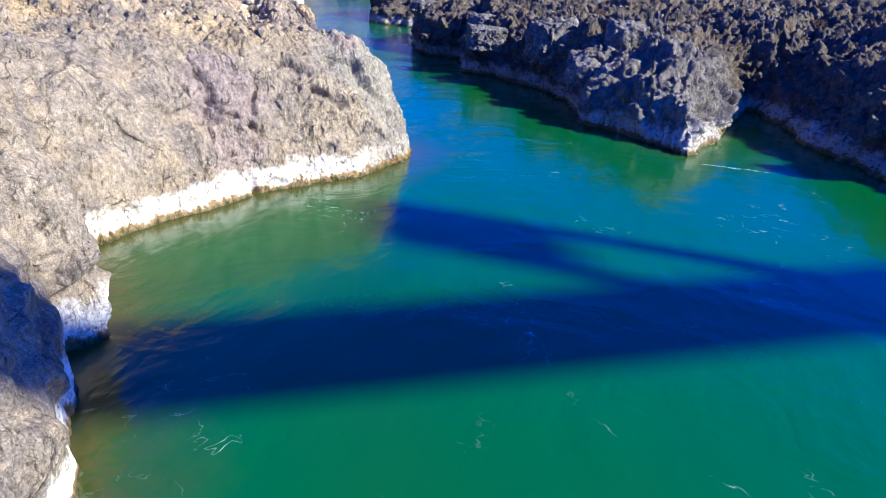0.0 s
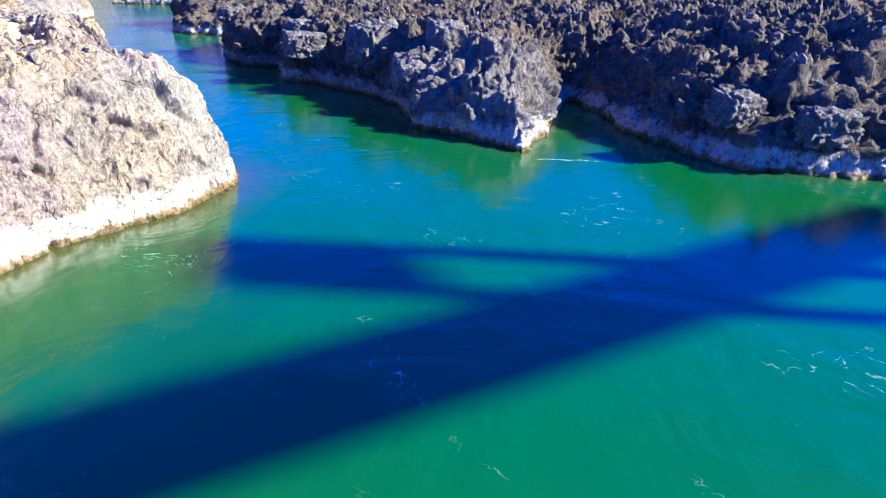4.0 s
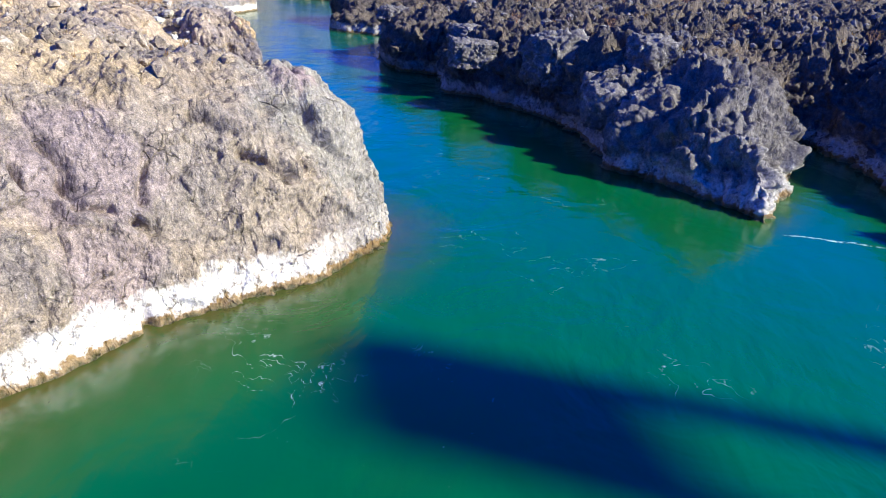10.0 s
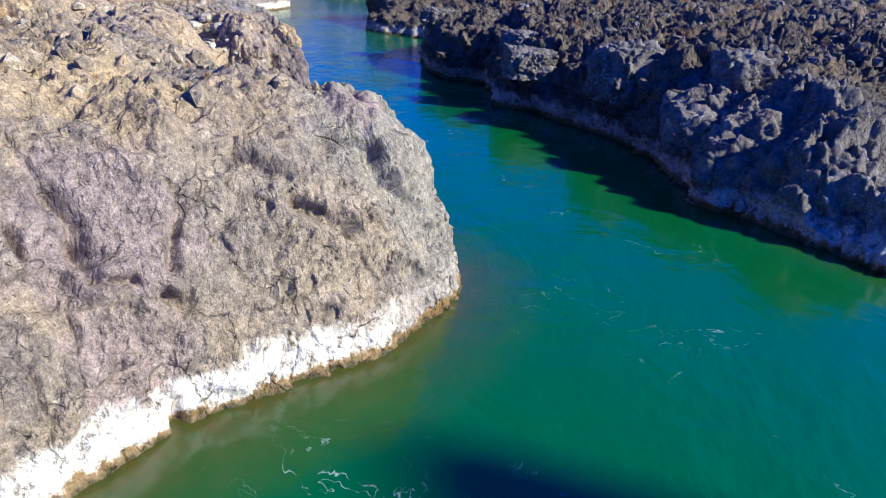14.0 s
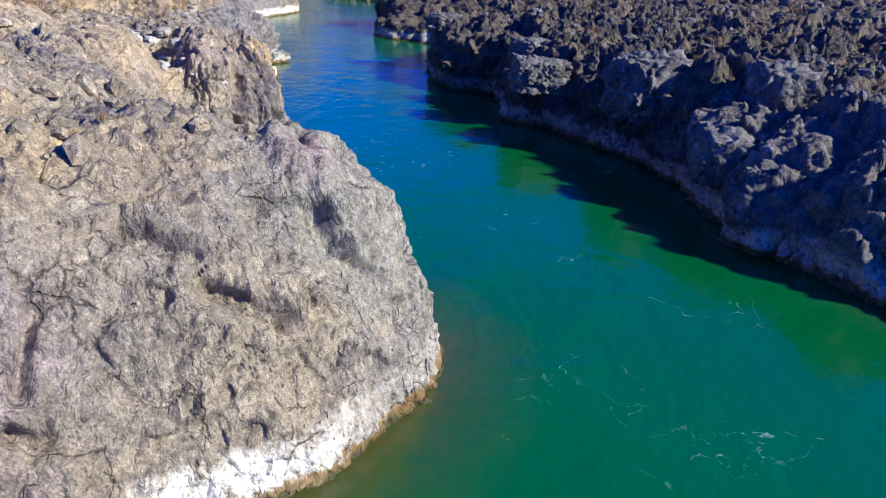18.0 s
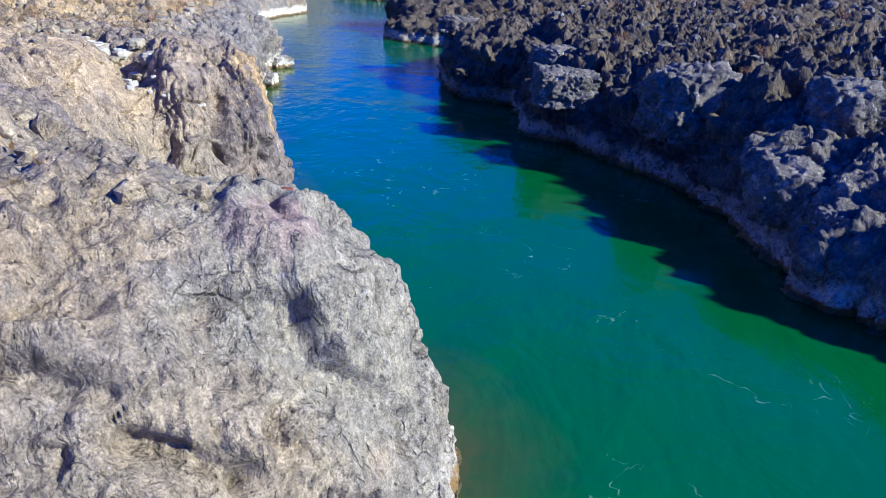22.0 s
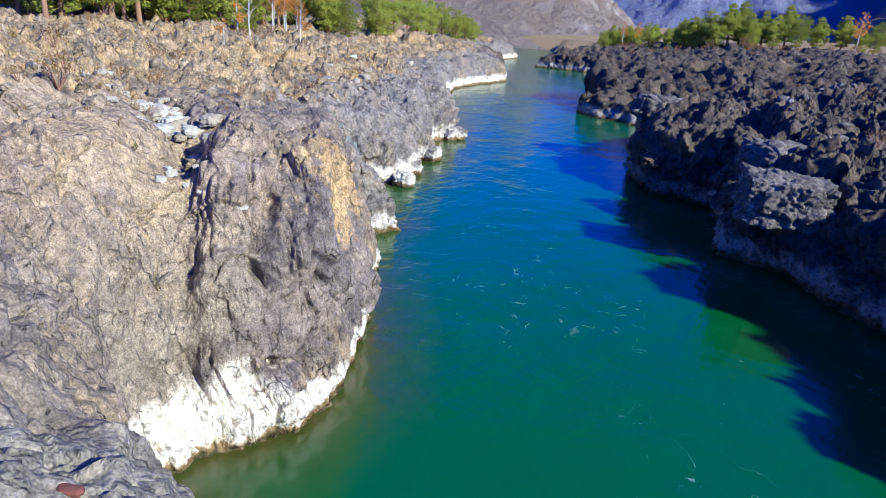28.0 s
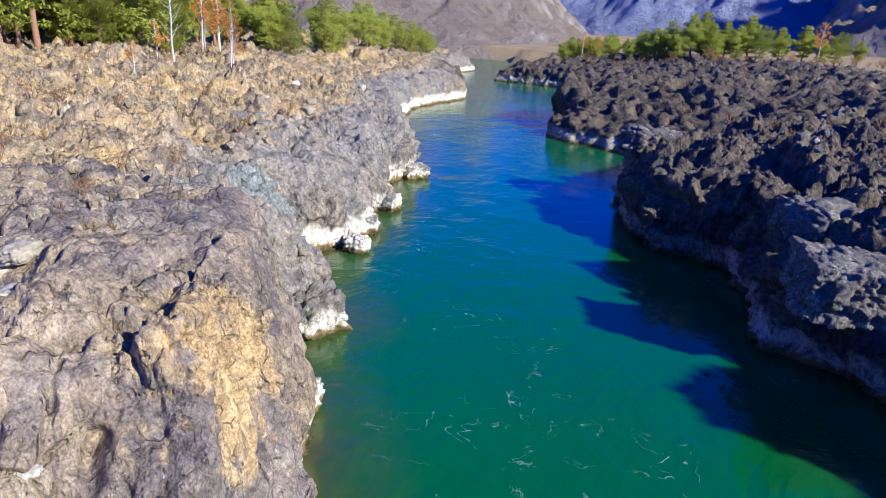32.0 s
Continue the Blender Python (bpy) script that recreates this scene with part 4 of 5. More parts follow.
# ---- mountains ----
def build_range(name, label, centre, size, height, turn, mat, seed, nx=150, ny=70):
    u, v = np.meshgrid(np.linspace(-1, 1, nx), np.linspace(-1, 1, ny), indexing="ij")
    c, s = math.cos(radians(turn)), math.sin(radians(turn))
    x = centre[0] + c * u * size[0] - s * v * size[1]
    y = centre[1] + s * u * size[0] + c * v * size[1]
    p = np.stack([x, y, 0 * x], -1).reshape(-1, 3)
    ridge = fbm(p, size[1] * 0.6, 8, seed, 0.6, True).reshape(x.shape)
    crags = fbm(np.stack([u * size[0], v * size[1] * 0.3, 0 * u], -1).reshape(-1, 3), size[1] * 0.13, 6, seed + 20, 0.6, True).reshape(x.shape)
    body = np.clip(1 - np.abs(v) ** 1.4, 0, 1) * np.clip(1 - np.abs(u) ** 3, 0, 1)
    z = height * body * (0.60 + 0.28 * ridge + 0.13 * crags) - 8
    faces, used = grid_faces(np.ones(x.shape, bool))
    q = np.stack([x, y, z], -1).reshape(-1, 3)[used]
    tagged(new(name, mesh_from(name, q, faces, mat)), label, "mountain", kind="structure")


# the haze of distance is put into the far range's base colours as blue
HAZED_MOUNTAIN = mountain_material("hazed_mountain_rock", (0.30, 0.31, 0.44), (0.20, 0.22, 0.36), (0.20, 0.21, 0.32))
NEAR_MOUNTAIN = mountain_material("near_mountain_rock", (0.44, 0.38, 0.34), (0.22, 0.175, 0.16), (0.26, 0.20, 0.15))
build_range("mountain_near", "bare purple-grey rocky mountainside beyond the terrace", (-795, 655), (560, 400), 215, 20, NEAR_MOUNTAIN, 31, 320, 220)
build_range("mountain_mid", "steep hazy blue mountain slope in the distance", (-100, 1750), (1300, 650), 330, -5, HAZED_MOUNTAIN, 47, 420, 220)
build_range("mountain_right", "dry brown mountain ridge with a shaded flank across the valley", (110, 1150), (520, 210), 215, 90, NEAR_MOUNTAIN, 63, 150, 90)
build_range("mountain_left", "far brown mountain flank behind the pine wood", (-1000, 300), (600, 380), 170, 75, NEAR_MOUNTAIN, 85, 110, 70)

# ---- things ----
def part(name, bm_or_mesh, material, parent, label=""):
    if isinstance(bm_or_mesh, bmesh.types.BMesh):
        me = bpy.data.meshes.new(name)
        bm_or_mesh.to_mesh(me)
        bm_or_mesh.free()
        me.materials.append(material)
    else:
        me = bm_or_mesh
    ob = new(name, me)
    ob.parent = parent
    if label:
        ob["label"] = label
    return ob


def box_bm(x0, x1, y0, y1, z0, z1, bevel=0.0):
    bm = bmesh.new()
    bmesh.ops.create_cube(bm, size=1, matrix=Matrix.Translation(((x0 + x1) / 2, (y0 + y1) / 2, (z0 + z1) / 2)) @ Matrix.Diagonal((x1 - x0, y1 - y0, z1 - z0, 1)))
    if bevel:
        bmesh.ops.bevel(bm, geom=bm.edges[:], offset=bevel, segments=1, affect="EDGES")
    return bm


def tube(points, radii, sides=7):
    """A tapering limb along points, as vertices and quads."""
    pts = [Vector(p) for p in points]
    vs, fs = [], []
    for i, p in enumerate(pts):
        way = (pts[min(i + 1, len(pts) - 1)] - pts[max(i - 1, 0)]).normalized()
        a = way.orthogonal().normalized()
        b = way.cross(a)
        for k in range(sides):
            t = 2 * math.pi * k / sides
            vs.append(p + (a * math.cos(t) + b * math.sin(t)) * radii[i])
    for i in range(len(pts) - 1):
        for k in range(sides):
            j = (k + 1) % sides
            fs.append((i * sides + k, i * sides + j, (i + 1) * sides + j, (i + 1) * sides + k))
    return vs, fs


def joined(name, pieces, mat, smooth=True):
    vs, fs = [], []
    for v, f in pieces:
        fs += [[i + len(vs) for i in q] for q in f]
        vs += [tuple(p) for p in v]
    return mesh_from(name, vs, fs, mat, smooth)


def foliage(name, clumps, mat, per, size, rng, flat=0.6):
    """Many small leaf cards scattered in clumps (centre, radius)."""
    vs = []
    for c, r in clumps:
        n = max(6, int(per * r * r))
        for _ in range(n):
            d = Vector((rng.gauss(0, 1), rng.gauss(0, 1), rng.gauss(0, 1)))
            d = d.normalized() * r * rng.uniform(0.35, 1.0) ** 0.6
            d.z *= flat
            p = Vector(c) + d
            a = Vector((rng.gauss(0, 1), rng.gauss(0, 1), rng.gauss(0, 1))).normalized()
            b = a.orthogonal().normalized()
            s = size * rng.uniform(0.6, 1.3)
            vs += [p - a * s, p + b * s * 0.45, p + a * s, p - b * s * 0.45]
    fs = np.arange(len(vs)).reshape(-1, 4)
    return mesh_from(name, vs, fs, mat, False)


def make_pine(h, seed, bare=0.3, spread_r=0.24):
    rng = random.Random(seed)
    tree = new("pine_tree")
    lean = Vector((rng.uniform(-0.03, 0.03), rng.uniform(-0.03, 0.03), 1)) * h
    r0 = 0.018 * h + 0.05
    trunk = [tube([lean * t + Vector((math.sin(t * 5 + seed) * 0.03 * h * t, 0, 0)) for t in (-0.06, 0.25, 0.5, 0.75, 1.0)], [r0 * 1.25, r0, r0 * 0.75, r0 * 0.45, 0.02])]
    clumps = []
    levels = 11
    for i in range(levels):
        t = bare + (1 - bare) * (i / (levels - 1)) ** 0.9
        reach = h * spread_r * math.sin(math.pi * (0.22 + 0.72 * (t - bare) / (1 - bare))) ** 0.8 * rng.uniform(0.7, 1.2)
        for k in range(5):
            ang = 2 * math.pi * (k / 5) + i * 1.1 + rng.uniform(-0.4, 0.4)
            e = reach * rng.uniform(0.6, 1.1)
            base = lean * t
            tip = base + Vector((math.cos(ang) * e, math.sin(ang) * e, e * rng.uniform(0.05, 0.4)))
            trunk.append(tube([base, (base + tip) / 2 + Vector((0, 0, -0.04 * e)), tip], [r0 * 0.28 * (1.1 - t), r0 * 0.18 * (1.1 - t), 0.012], 4))
            clumps.append((base.lerp(tip, 0.62), max(0.3, e * 0.46)))
            clumps.append((tip, max(0.3, e * 0.40)))
    clumps.append((lean * 0.97, h * 0.07))
    part("trunk", joined("trunk", trunk, PINE_BARK), None, tree)
    part("crown", foliage("crown", clumps, PINE_LEAF, 75, 0.035 * h ** 0.75, rng), None, tree)
    return tree


def make_birch(h, seed, leaf):
    rng = random.Random(seed)
    tree = new("birch_tree")
    r0 = 0.008 * h + 0.02
    limbs, clumps = [tube([(0, 0, -0.3), (0.02 * h, 0, 0.3 * h), (0.0, 0.02 * h, 0.65 * h), (0.02 * h, 0.02 * h, h)], [r0 * 1.2, r0, r0 * 0.6, 0.015])], []
    for i in range(24):
        t = 0.3 + 0.68 * i / 24
        ang = i * 2.4 + rng.uniform(-0.5, 0.5)
        e = h * 0.21 * (1.1 - t) * rng.uniform(0.7, 1.3) + 0.2
        b = Vector((0.01 * h, 0.01 * h, t * h))
        tip = b + Vector((math.cos(ang) * e, math.sin(ang) * e, e * rng.uniform(0.7, 1.3)))
        limbs.append(tube([b, b.lerp(tip, 0.5) + Vector((0, 0, -0.06 * e)), tip], [r0 * 0.3, r0 * 0.2, 0.01], 4))
        if leaf > 0 and rng.random() < leaf:
            clumps += [(tip, e * 0.35), (b.lerp(tip, 0.6), e * 0.3)]
    part("trunk", joined("trunk", limbs, BIRCH_BARK), None, tree)
    if clumps:
        part("crown", foliage("crown", clumps, YELLOW_LEAF, 80, 0.2, rng, 0.9), None, tree)
    return tree


# ---- suspension road bridge behind the start of the flight; its shadow lies on the water ----
def build_bridge():
    bridge = new("suspension_bridge")
    tagged(bridge, "tall suspension road bridge spanning the gorge on concrete pylons", "bridge")
    z = 60.0 * math.tan(SUN_EL)
    top = 94.0 * math.tan(SUN_EL)
    ax = math.degrees(math.atan2(0.485, 0.875))
    foot = Vector((81.0, 28.0, 0.0))
    bridge.matrix_world = Matrix.Translation(foot) @ Matrix.Rotation(radians(ax), 4, "Z")
    span, half = 125.0, 4.1
    part("deck", box_bm(-span - 45, 30, -half, half, z - 0.5, z, 0.05), CONCRETE, bridge)
    for s in (-1, 1):
        part("girder", box_bm(-span - 45, 30, s * (half - 0.6) - 0.25, s * (half - 0.6) + 0.25, z - 1.7, z - 0.5), STEEL, bridge)
        rail = part("railing", box_bm(-span - 45, 30, s * (half - 0.1) - 0.04, s * (half - 0.1) + 0.04, z + 1.05, z + 1.15), STEEL, bridge)
        for i in range(0, 200, 4):
            part("post", box_bm(-span - 45 + i - 0.04, -span - 45 + i + 0.04, s * (half - 0.1) - 0.04, s * (half - 0.1) + 0.04, z, z + 1.05), STEEL, rail)
    for x in (0.0, -span):
        pylon = part("pylon", box_bm(x - 1.6, x + 1.6, -half - 0.3, half + 0.3, top - 9.0, top, 0.1), CONCRETE, bridge, "concrete portal head of the pylon")
        for s in (-1, 1):
            part("leg", box_bm(x - 1.0, x + 1.0, s * (half + 0.1) - 0.7, s * (half + 0.1) + 0.7, 5.0, top - 9.0, 0.08), CONCRETE, pylon)
    for s in (-1, 1):
        pts = [(-span * t, s * (half + 0.1), top - 0.5 - (top - z - 2.0) * (1 - (2 * t - 1) ** 2)) for t in [i / 24 for i in range(25)]]
        part("main_cable", joined("main_cable", [tube(pts, [0.12] * 25, 6)], STEEL), None, bridge)
        for i in range(1, 24):
            x, y, high = pts[i]
            part("hanger", joined("hanger", [tube([(x, y, z), (x, y, high)], [0.03, 0.03], 5)], STEEL), None, bridge)


build_bridge()

# ---- loose rocks ----
def rock_mesh(name, size, seed, mat, detail=3, square=0.5, rough=0.22):
    """A weathered boulder: a rounded block with lumps, facets and grain, about size across, origin at its middle."""
    cuts = (0, 2, 4, 7, 14, 26, 44)[detail]
    line = np.linspace(-1, 1, cuts + 2)
    a, b = np.meshgrid(line, line, indexing="ij")
    faces, sides = [], []
    m = cuts + 2
    idx = np.arange(m * m).reshape(m, m)
    quad = np.stack([idx[:-1, :-1], idx[1:, :-1], idx[1:, 1:], idx[:-1, 1:]], -1).reshape(-1, 4)
    for axis in range(3):
        for s in (-1, 1):
            w = np.empty((m, m, 3))
            w[..., axis], w[..., (axis + 1) % 3], w[..., (axis + 2) % 3] = s, a, b
            faces.append((quad if s > 0 else quad[:, ::-1]) + len(sides) * m * m)
            sides.append(w.reshape(-1, 3))
    v, f = np.concatenate(sides), np.concatenate(faces)
    key, inv = np.unique(v.round(6), axis=0, return_inverse=True)
    v, f = key, inv.reshape(-1)[f]
    ball = v / np.linalg.norm(v, axis=1, keepdims=True)
    block = ball * (1 - square) * 1.1 + v * square * 0.9
    v = ball
    n = v + 0.0
    q = block * np.array(size) * (2.2 / np.mean(size)) * 1.15 + seed * 13.7
    warp = np.stack([fbm(q, 1.2, 2, 40 + k) for k in range(3)], 1) * 0.25
    f1, f2, own = cells_noise(q + warp, 0.9, seed % 50)
    out = rough * (np.abs(value_noise(q + warp, 1.1, 3)) * 1.2 + (own - 0.5) * 0.5 + np.minimum(f2 - f1, 0.3) * 0.6 - 0.4)
    if detail > 3:
        out = out + rough * 0.7 * facets(q + warp, 0.8, seed) + rough * 0.35 * facets(q, 0.33, seed + 5)
        out = out + rough * 0.45 * (np.abs(value_noise(q * 1.0 + warp, 0.42, 8)) * 1.4 - 0.5)
    p = (block + n * out[:, None]) * np.array(size) * 0.5
    return mesh_from(name, p, f, mat)


def rock(name, place, size, seed, mat, label, group="", turn=0.0, tilt=0.0, detail=3, square=0.5, rough=0.22):
    ob = new(name, rock_mesh(name, size, seed, mat, detail, square, rough))
    ob.matrix_world = pose(*place, tilt, tilt * 0.6, turn)
    return tagged(ob, label, "rock", group)


# outcrops of the lava bank
rock("rock_outcrop", (-20.2, 112.5, 6.9), (7.6, 5.8, 4.2), 3, LAVA_STONE, "blocky lava rock outcrop jutting from the shaded bank", "", 20, 4, 6, 0.75, 0.16)
rock("rock_outcrop", (-6.4, 104.8, 7.8), (10.0, 8.5, 7.5), 5, LAVA_STONE, "knobbly lava rock dome on the shaded bank", "", 35, 0, 6, 0.4, 0.17)
rock("rock_outcrop", (0.4, 87.2, 5.2), (6.0, 5.0, 4.8), 8, LAVA_STONE, "rounded lava boulder on the shaded bank", "lava boulders", 10, 8, 5, 0.45, 0.17)
rock("rock_outcrop", (2.4, 82.0, 4.8), (3.0, 2.6, 2.4), 9, LAVA_STONE, "rounded lava boulder on the shaded bank", "lava boulders", 60, 5, 5, 0.45, 0.17)
rock("rock_outcrop", (-22.5, 122.5, 8.2), (7.0, 6.0, 4.0), 12, LAVA_STONE, "cracked lava rock hump above the cliff", "", 50, 5, 5, 0.45, 0.17)
rock("rock_outcrop", (5.0, 96.5, 10.0), (6.5, 5.5, 5.0), 13, LAVA_STONE, "jagged lava rock knob on the plateau", "", 15, 6, 5, 0.45, 0.18)
rock("rock_outcrop", (-43.5, 150.5, 8.6), (7.5, 6.0, 3.6), 14, LAVA_STONE, "lava rock cap on the corner of the cliff", "", 25, 4, 5, 0.55, 0.25)
rock("rock_outcrop", (38.0, 66.0, 6.0), (6.0, 4.0, 4.0), 16, LAVA_STONE, "leaning lava rock slab beside the side channel", "", 30, 10, 5, 0.6, 0.25)
rock("rock_outcrop", (47.0, 62.5, 5.0), (7.0, 4.5, 4.0), 17, LAVA_STONE, "overhanging lava rock ledge beside the river", "", 12, 6, 5, 0.6, 0.25)
rock("reef_rock", (-41.5, 140.5, 0.4), (2.6, 2.0, 2.0), 18, LAVA_STONE, "small dark rock standing in the river below the cliff", "", 12, 6, 4, 0.4, 0.25)
# rocks at the left waterline
rock("shore_rock", (-61.4, 112.0, 0.45), (2.3, 2.0, 2.3), 21, GREY_STONE, "grey boulder standing in the river off the bank", "shore rocks", 20, 6, 4, 0.45, 0.25)
rock("shore_rock", (-53.6, 96.6, 0.9), (4.0, 5.0, 4.4), 22, GREY_STONE, "white-footed rock wedge at the waterline", "shore rocks", -25, 12, 5, 0.5, 0.25)
rock("shore_rock", (-46.8, 88.2, 0.6), (2.4, 2.6, 2.8), 23, GREY_STONE, "white-footed rock wedge at the waterline", "shore rocks", 15, 5, 4, 0.5, 0.25)
rock("shore_rock", (-37.2, 64.6, 0.4), (1.7, 1.5, 1.5), 24, GREY_STONE, "pale boulder wedged in the cove below the cliff", "shore rocks", 15, 5, 4, 0.5, 0.2)
rock("shore_rock", (-38.4, 64.2, 0.8), (1.8, 1.6, 1.9), 25, GREY_STONE, "pale boulder wedged in the cove below the cliff", "shore rocks", 75, 5, 4, 0.5, 0.2)
rock("shore_rock", (-65.2, 117.6, 0.7), (3.2, 2.8, 2.6), 26, GREY_STONE, "pale ledge rock at the foot of the bank", "shore rocks", 40, 5, 4, 0.6, 0.2)
rock("shore_rock", (-68.4, 126.4, 0.7), (3.4, 3.0, 2.8), 27, GREY_STONE, "pale ledge rock at the foot of the bank", "shore rocks", 10, 5, 4, 0.6, 0.2)
rock("shore_rock", (-75.4, 143.0, 0.7), (4.0, 3.2, 2.6), 28, GREY_STONE, "pale ledge rock at the foot of the bank", "shore rocks", 65, 5, 4, 0.6, 0.2)
rock("red_stone", (-23.6, 54.7, surface_at(-23.6, 54.7) + 0.02), (0.45, 0.22, 0.15), 29, RUST_STONE, "small rust-red stone lying on the grey rock", "", 35, 8, 3, 0.5, 0.2)

rng = random.Random(5)
# pale slabs that slid into the gully beside the buttress
for x, y, n, big in ((-66, 78.6, 6, 0.8), (-61, 77.0, 9, 0.9), (-57, 75.8, 16, 1.0), (-52.5, 74.8, 20, 1.2), (-50.0, 73.6, 9, 1.5), (-47.4, 72.4, 4, 1.8), (-42.0, 69.2, 4, 0.7), (-41.2, 69.3, 3, 0.7)):
    for i in range(n):
        sx = big * rng.uniform(0.4, 1.15)
        px, py = x + rng.gauss(0, 1.0) * min(1.6, big + 0.3), y + rng.gauss(0, 0.8) * min(1.2, big)
        rock("stone_slab", (px, py, surface_at(px, py) + 0.22 * sx), (sx, sx * rng.uniform(0.55, 0.9), sx * rng.uniform(0.4, 0.7)), rng.randrange(999), PALE_STONE, "pale angular stone slab lying in the gully", "stone slabs", rng.uniform(0, 180), rng.uniform(-18, 18), 4, 0.5, 0.2)
stick = new("fallen_branch", joined("fallen_branch", [tube([(-0.9, 0, 0.05), (-0.2, 0.12, 0.1), (0.5, 0.02, 0.08), (1.1, -0.15, 0.14)], [0.035, 0.05, 0.04, 0.015], 6), tube([(-0.1, 0.1, 0.1), (0.35, 0.45, 0.18)], [0.03, 0.012], 5)], BIRCH_BARK))
stick.matrix_world = pose(-46.4, 69.7, surface_at(-46.4, 69.7) + 0.15, 0, 8, 20)
tagged(stick, "bleached dead branch lying on the earth slope", "branch")
# pale stones on the left plateau
for x, y, s in ((-81.5, 118.8, 1.8), (-80.5, 120.5, 1.5), (-83.2, 128.8, 1.6), (-81.9, 115.8, 2.6), (-98.2, 159.4, 1.6), (-100, 131, 1.2), (-96, 140, 1.4), (-86, 124, 1.2), (-78.5, 122, 1.1), (-85.2, 131.8, 1.4), (-79, 117, 1.9), (-83.8, 119.5, 1.3)):
    rock("stone", (x, y, surface_at(x, y) + 0.2 * s), (s, s * 0.75, s * 0.6), rng.randrange(999), PALE_STONE if s < 1.7 else GREY_STONE, "pale stone lying on the dry plateau", "plateau stones", rng.uniform(0, 180), rng.uniform(-10, 10), 3, 0.6, 0.2)


# ---- rubble and dry growth, too many to count ----
def scatter_rubble(name, label, spots, mat):
    bm = bmesh.new()
    bmesh.ops.create_icosphere(bm, subdivisions=1, radius=0.5)
    base = np.array([p.co[:] for p in bm.verts])
    tri = np.array([[p.index for p in t.verts] for t in bm.faces])
    bm.free()
    r = np.random.RandomState(7)
    vs, fs = [], []
    for i, (x, y, s) in enumerate(spots):
        k = base * (1 + r.uniform(-0.3, 0.35, (len(base), 1))) * s * r.uniform(0.55, 1.2, 3)
        a = r.uniform(0, 6.28)
        c, d = math.cos(a), math.sin(a)
        k = k @ np.array([[c, -d, 0], [d, c, 0], [0, 0, 1]])
        vs.append(k + (x, y, surface_at(x, y) + 0.1 * s))
        fs.append(tri + i * len(base))
    tagged(new(name, mesh_from(name, np.concatenate(vs), np.concatenate(fs), mat, False)), label, "rubble", kind="stuff")


def spots_in(n, u, v, sizes, seed, left=True):
    r = np.random.RandomState(seed)
    uu, vv = r.uniform(*u, n), r.uniform(*v, n)
    x, y = AX[0] * uu + BX[0] * vv, AX[1] * uu + BX[1] * vv
    z, d, side = land(x, y)
    s = sizes[0] + (sizes[1] - sizes[0]) * r.uniform(0, 1, n) ** 3
    ok = (d > 7) & (side == left)
    return list(zip(x[ok], y[ok], s[ok]))


scatter_rubble("plateau_rubble", "angular grey and tan rubble strewn over the plateau", spots_in(5200, (50, 185), (-5, 95), (0.25, 1.5), 11), TAN_STONE)
scatter_rubble("lava_rubble", "dark lava rubble strewn over the broken plateau", spots_in(2600, (40, 190), (-95, -18), (0.35, 1.8), 12, False), LAVA_STONE)


def scatter_tufts(name, label, spots, mat, tall, blades, seed):
    r = random.Random(seed)
    vs = []
    for x, y, s in spots:
        z = surface_at(x, y)
        for _ in range(blades):
            a, lean = r.uniform(0, 6.28), r.uniform(0.1, 0.8)
            w = Vector((math.cos(a), math.sin(a), 0))
            side = Vector((-w.y, w.x, 0)) * 0.03 * s * tall * 2
            foot = Vector((x, y, z - 0.1)) + w * 0.15 * s * r.random()
            tip = foot + Vector((w.x * lean, w.y * lean, 1)) * s * tall * r.uniform(0.6, 1.2)
            mid = foot.lerp(tip, 0.55) + Vector((0, 0, 0.08 * s))
            vs += [foot, mid - side, tip, mid + side]
    tagged(new(name, mesh_from(name, vs, np.arange(len(vs)).reshape(-1, 4), mat, False)), label, "grass", kind="stuff")


scatter_tufts("dry_grass", "dry straw-coloured grass tufts on the plateau", spots_in(5200, (55, 260), (2, 110), (0.5, 1.3), 21), BUSH_LEAF, 0.5, 7, 1)
scatter_tufts("dry_grass", "dry straw-coloured grass tufts on the lava plateau", spots_in(2600, (60, 330), (-110, -25), (0.5, 1.6), 22, False), BUSH_LEAF, 0.6, 7, 2)
scatter_tufts("green_tufts", "yellow-green tufts growing in rock crevices", spots_in(420, (20, 140), (-12, 60), (0.4, 0.9), 23), GREEN_TUFT, 0.45, 14, 3)

# ---- trees ----
pines = [make_pine(h, i + 1, b, w) for i, (h, b, w) in enumerate(((10, 0.12, 0.30), (8, 0.08, 0.34), (12, 0.18, 0.26), (14, 0.42, 0.22)))]
for ob in pines:
    ob.location = (-400, 700, 14)
PINE_LABELS = ("bushy green pine tree on the dry plateau", "low rounded green pine tree on the plateau", "green pine tree at the wood's edge", "tall pine with a bare reddish trunk at the wood's edge")
SIZES = (10, 8, 12, 14)
used_first = set()


def plant_pine(kind, x, y, h, group):
    m = pose(x, y, surface_at(x, y) - 0.1, 0, 0, rng.uniform(0, 360))
    if kind not in used_first:
        used_first.add(kind)
        tree = pines[kind]
    else:
        tree = copy_thing(pines[kind], Matrix.Identity(4))
    k = h * 1.3 / SIZES[kind]
    tree.matrix_basis = m @ Matrix.Diagonal((k * rng.uniform(0.9, 1.15), k * rng.uniform(0.9, 1.15), k, 1))
    tagged(tree, PINE_LABELS[kind], "tree", group)


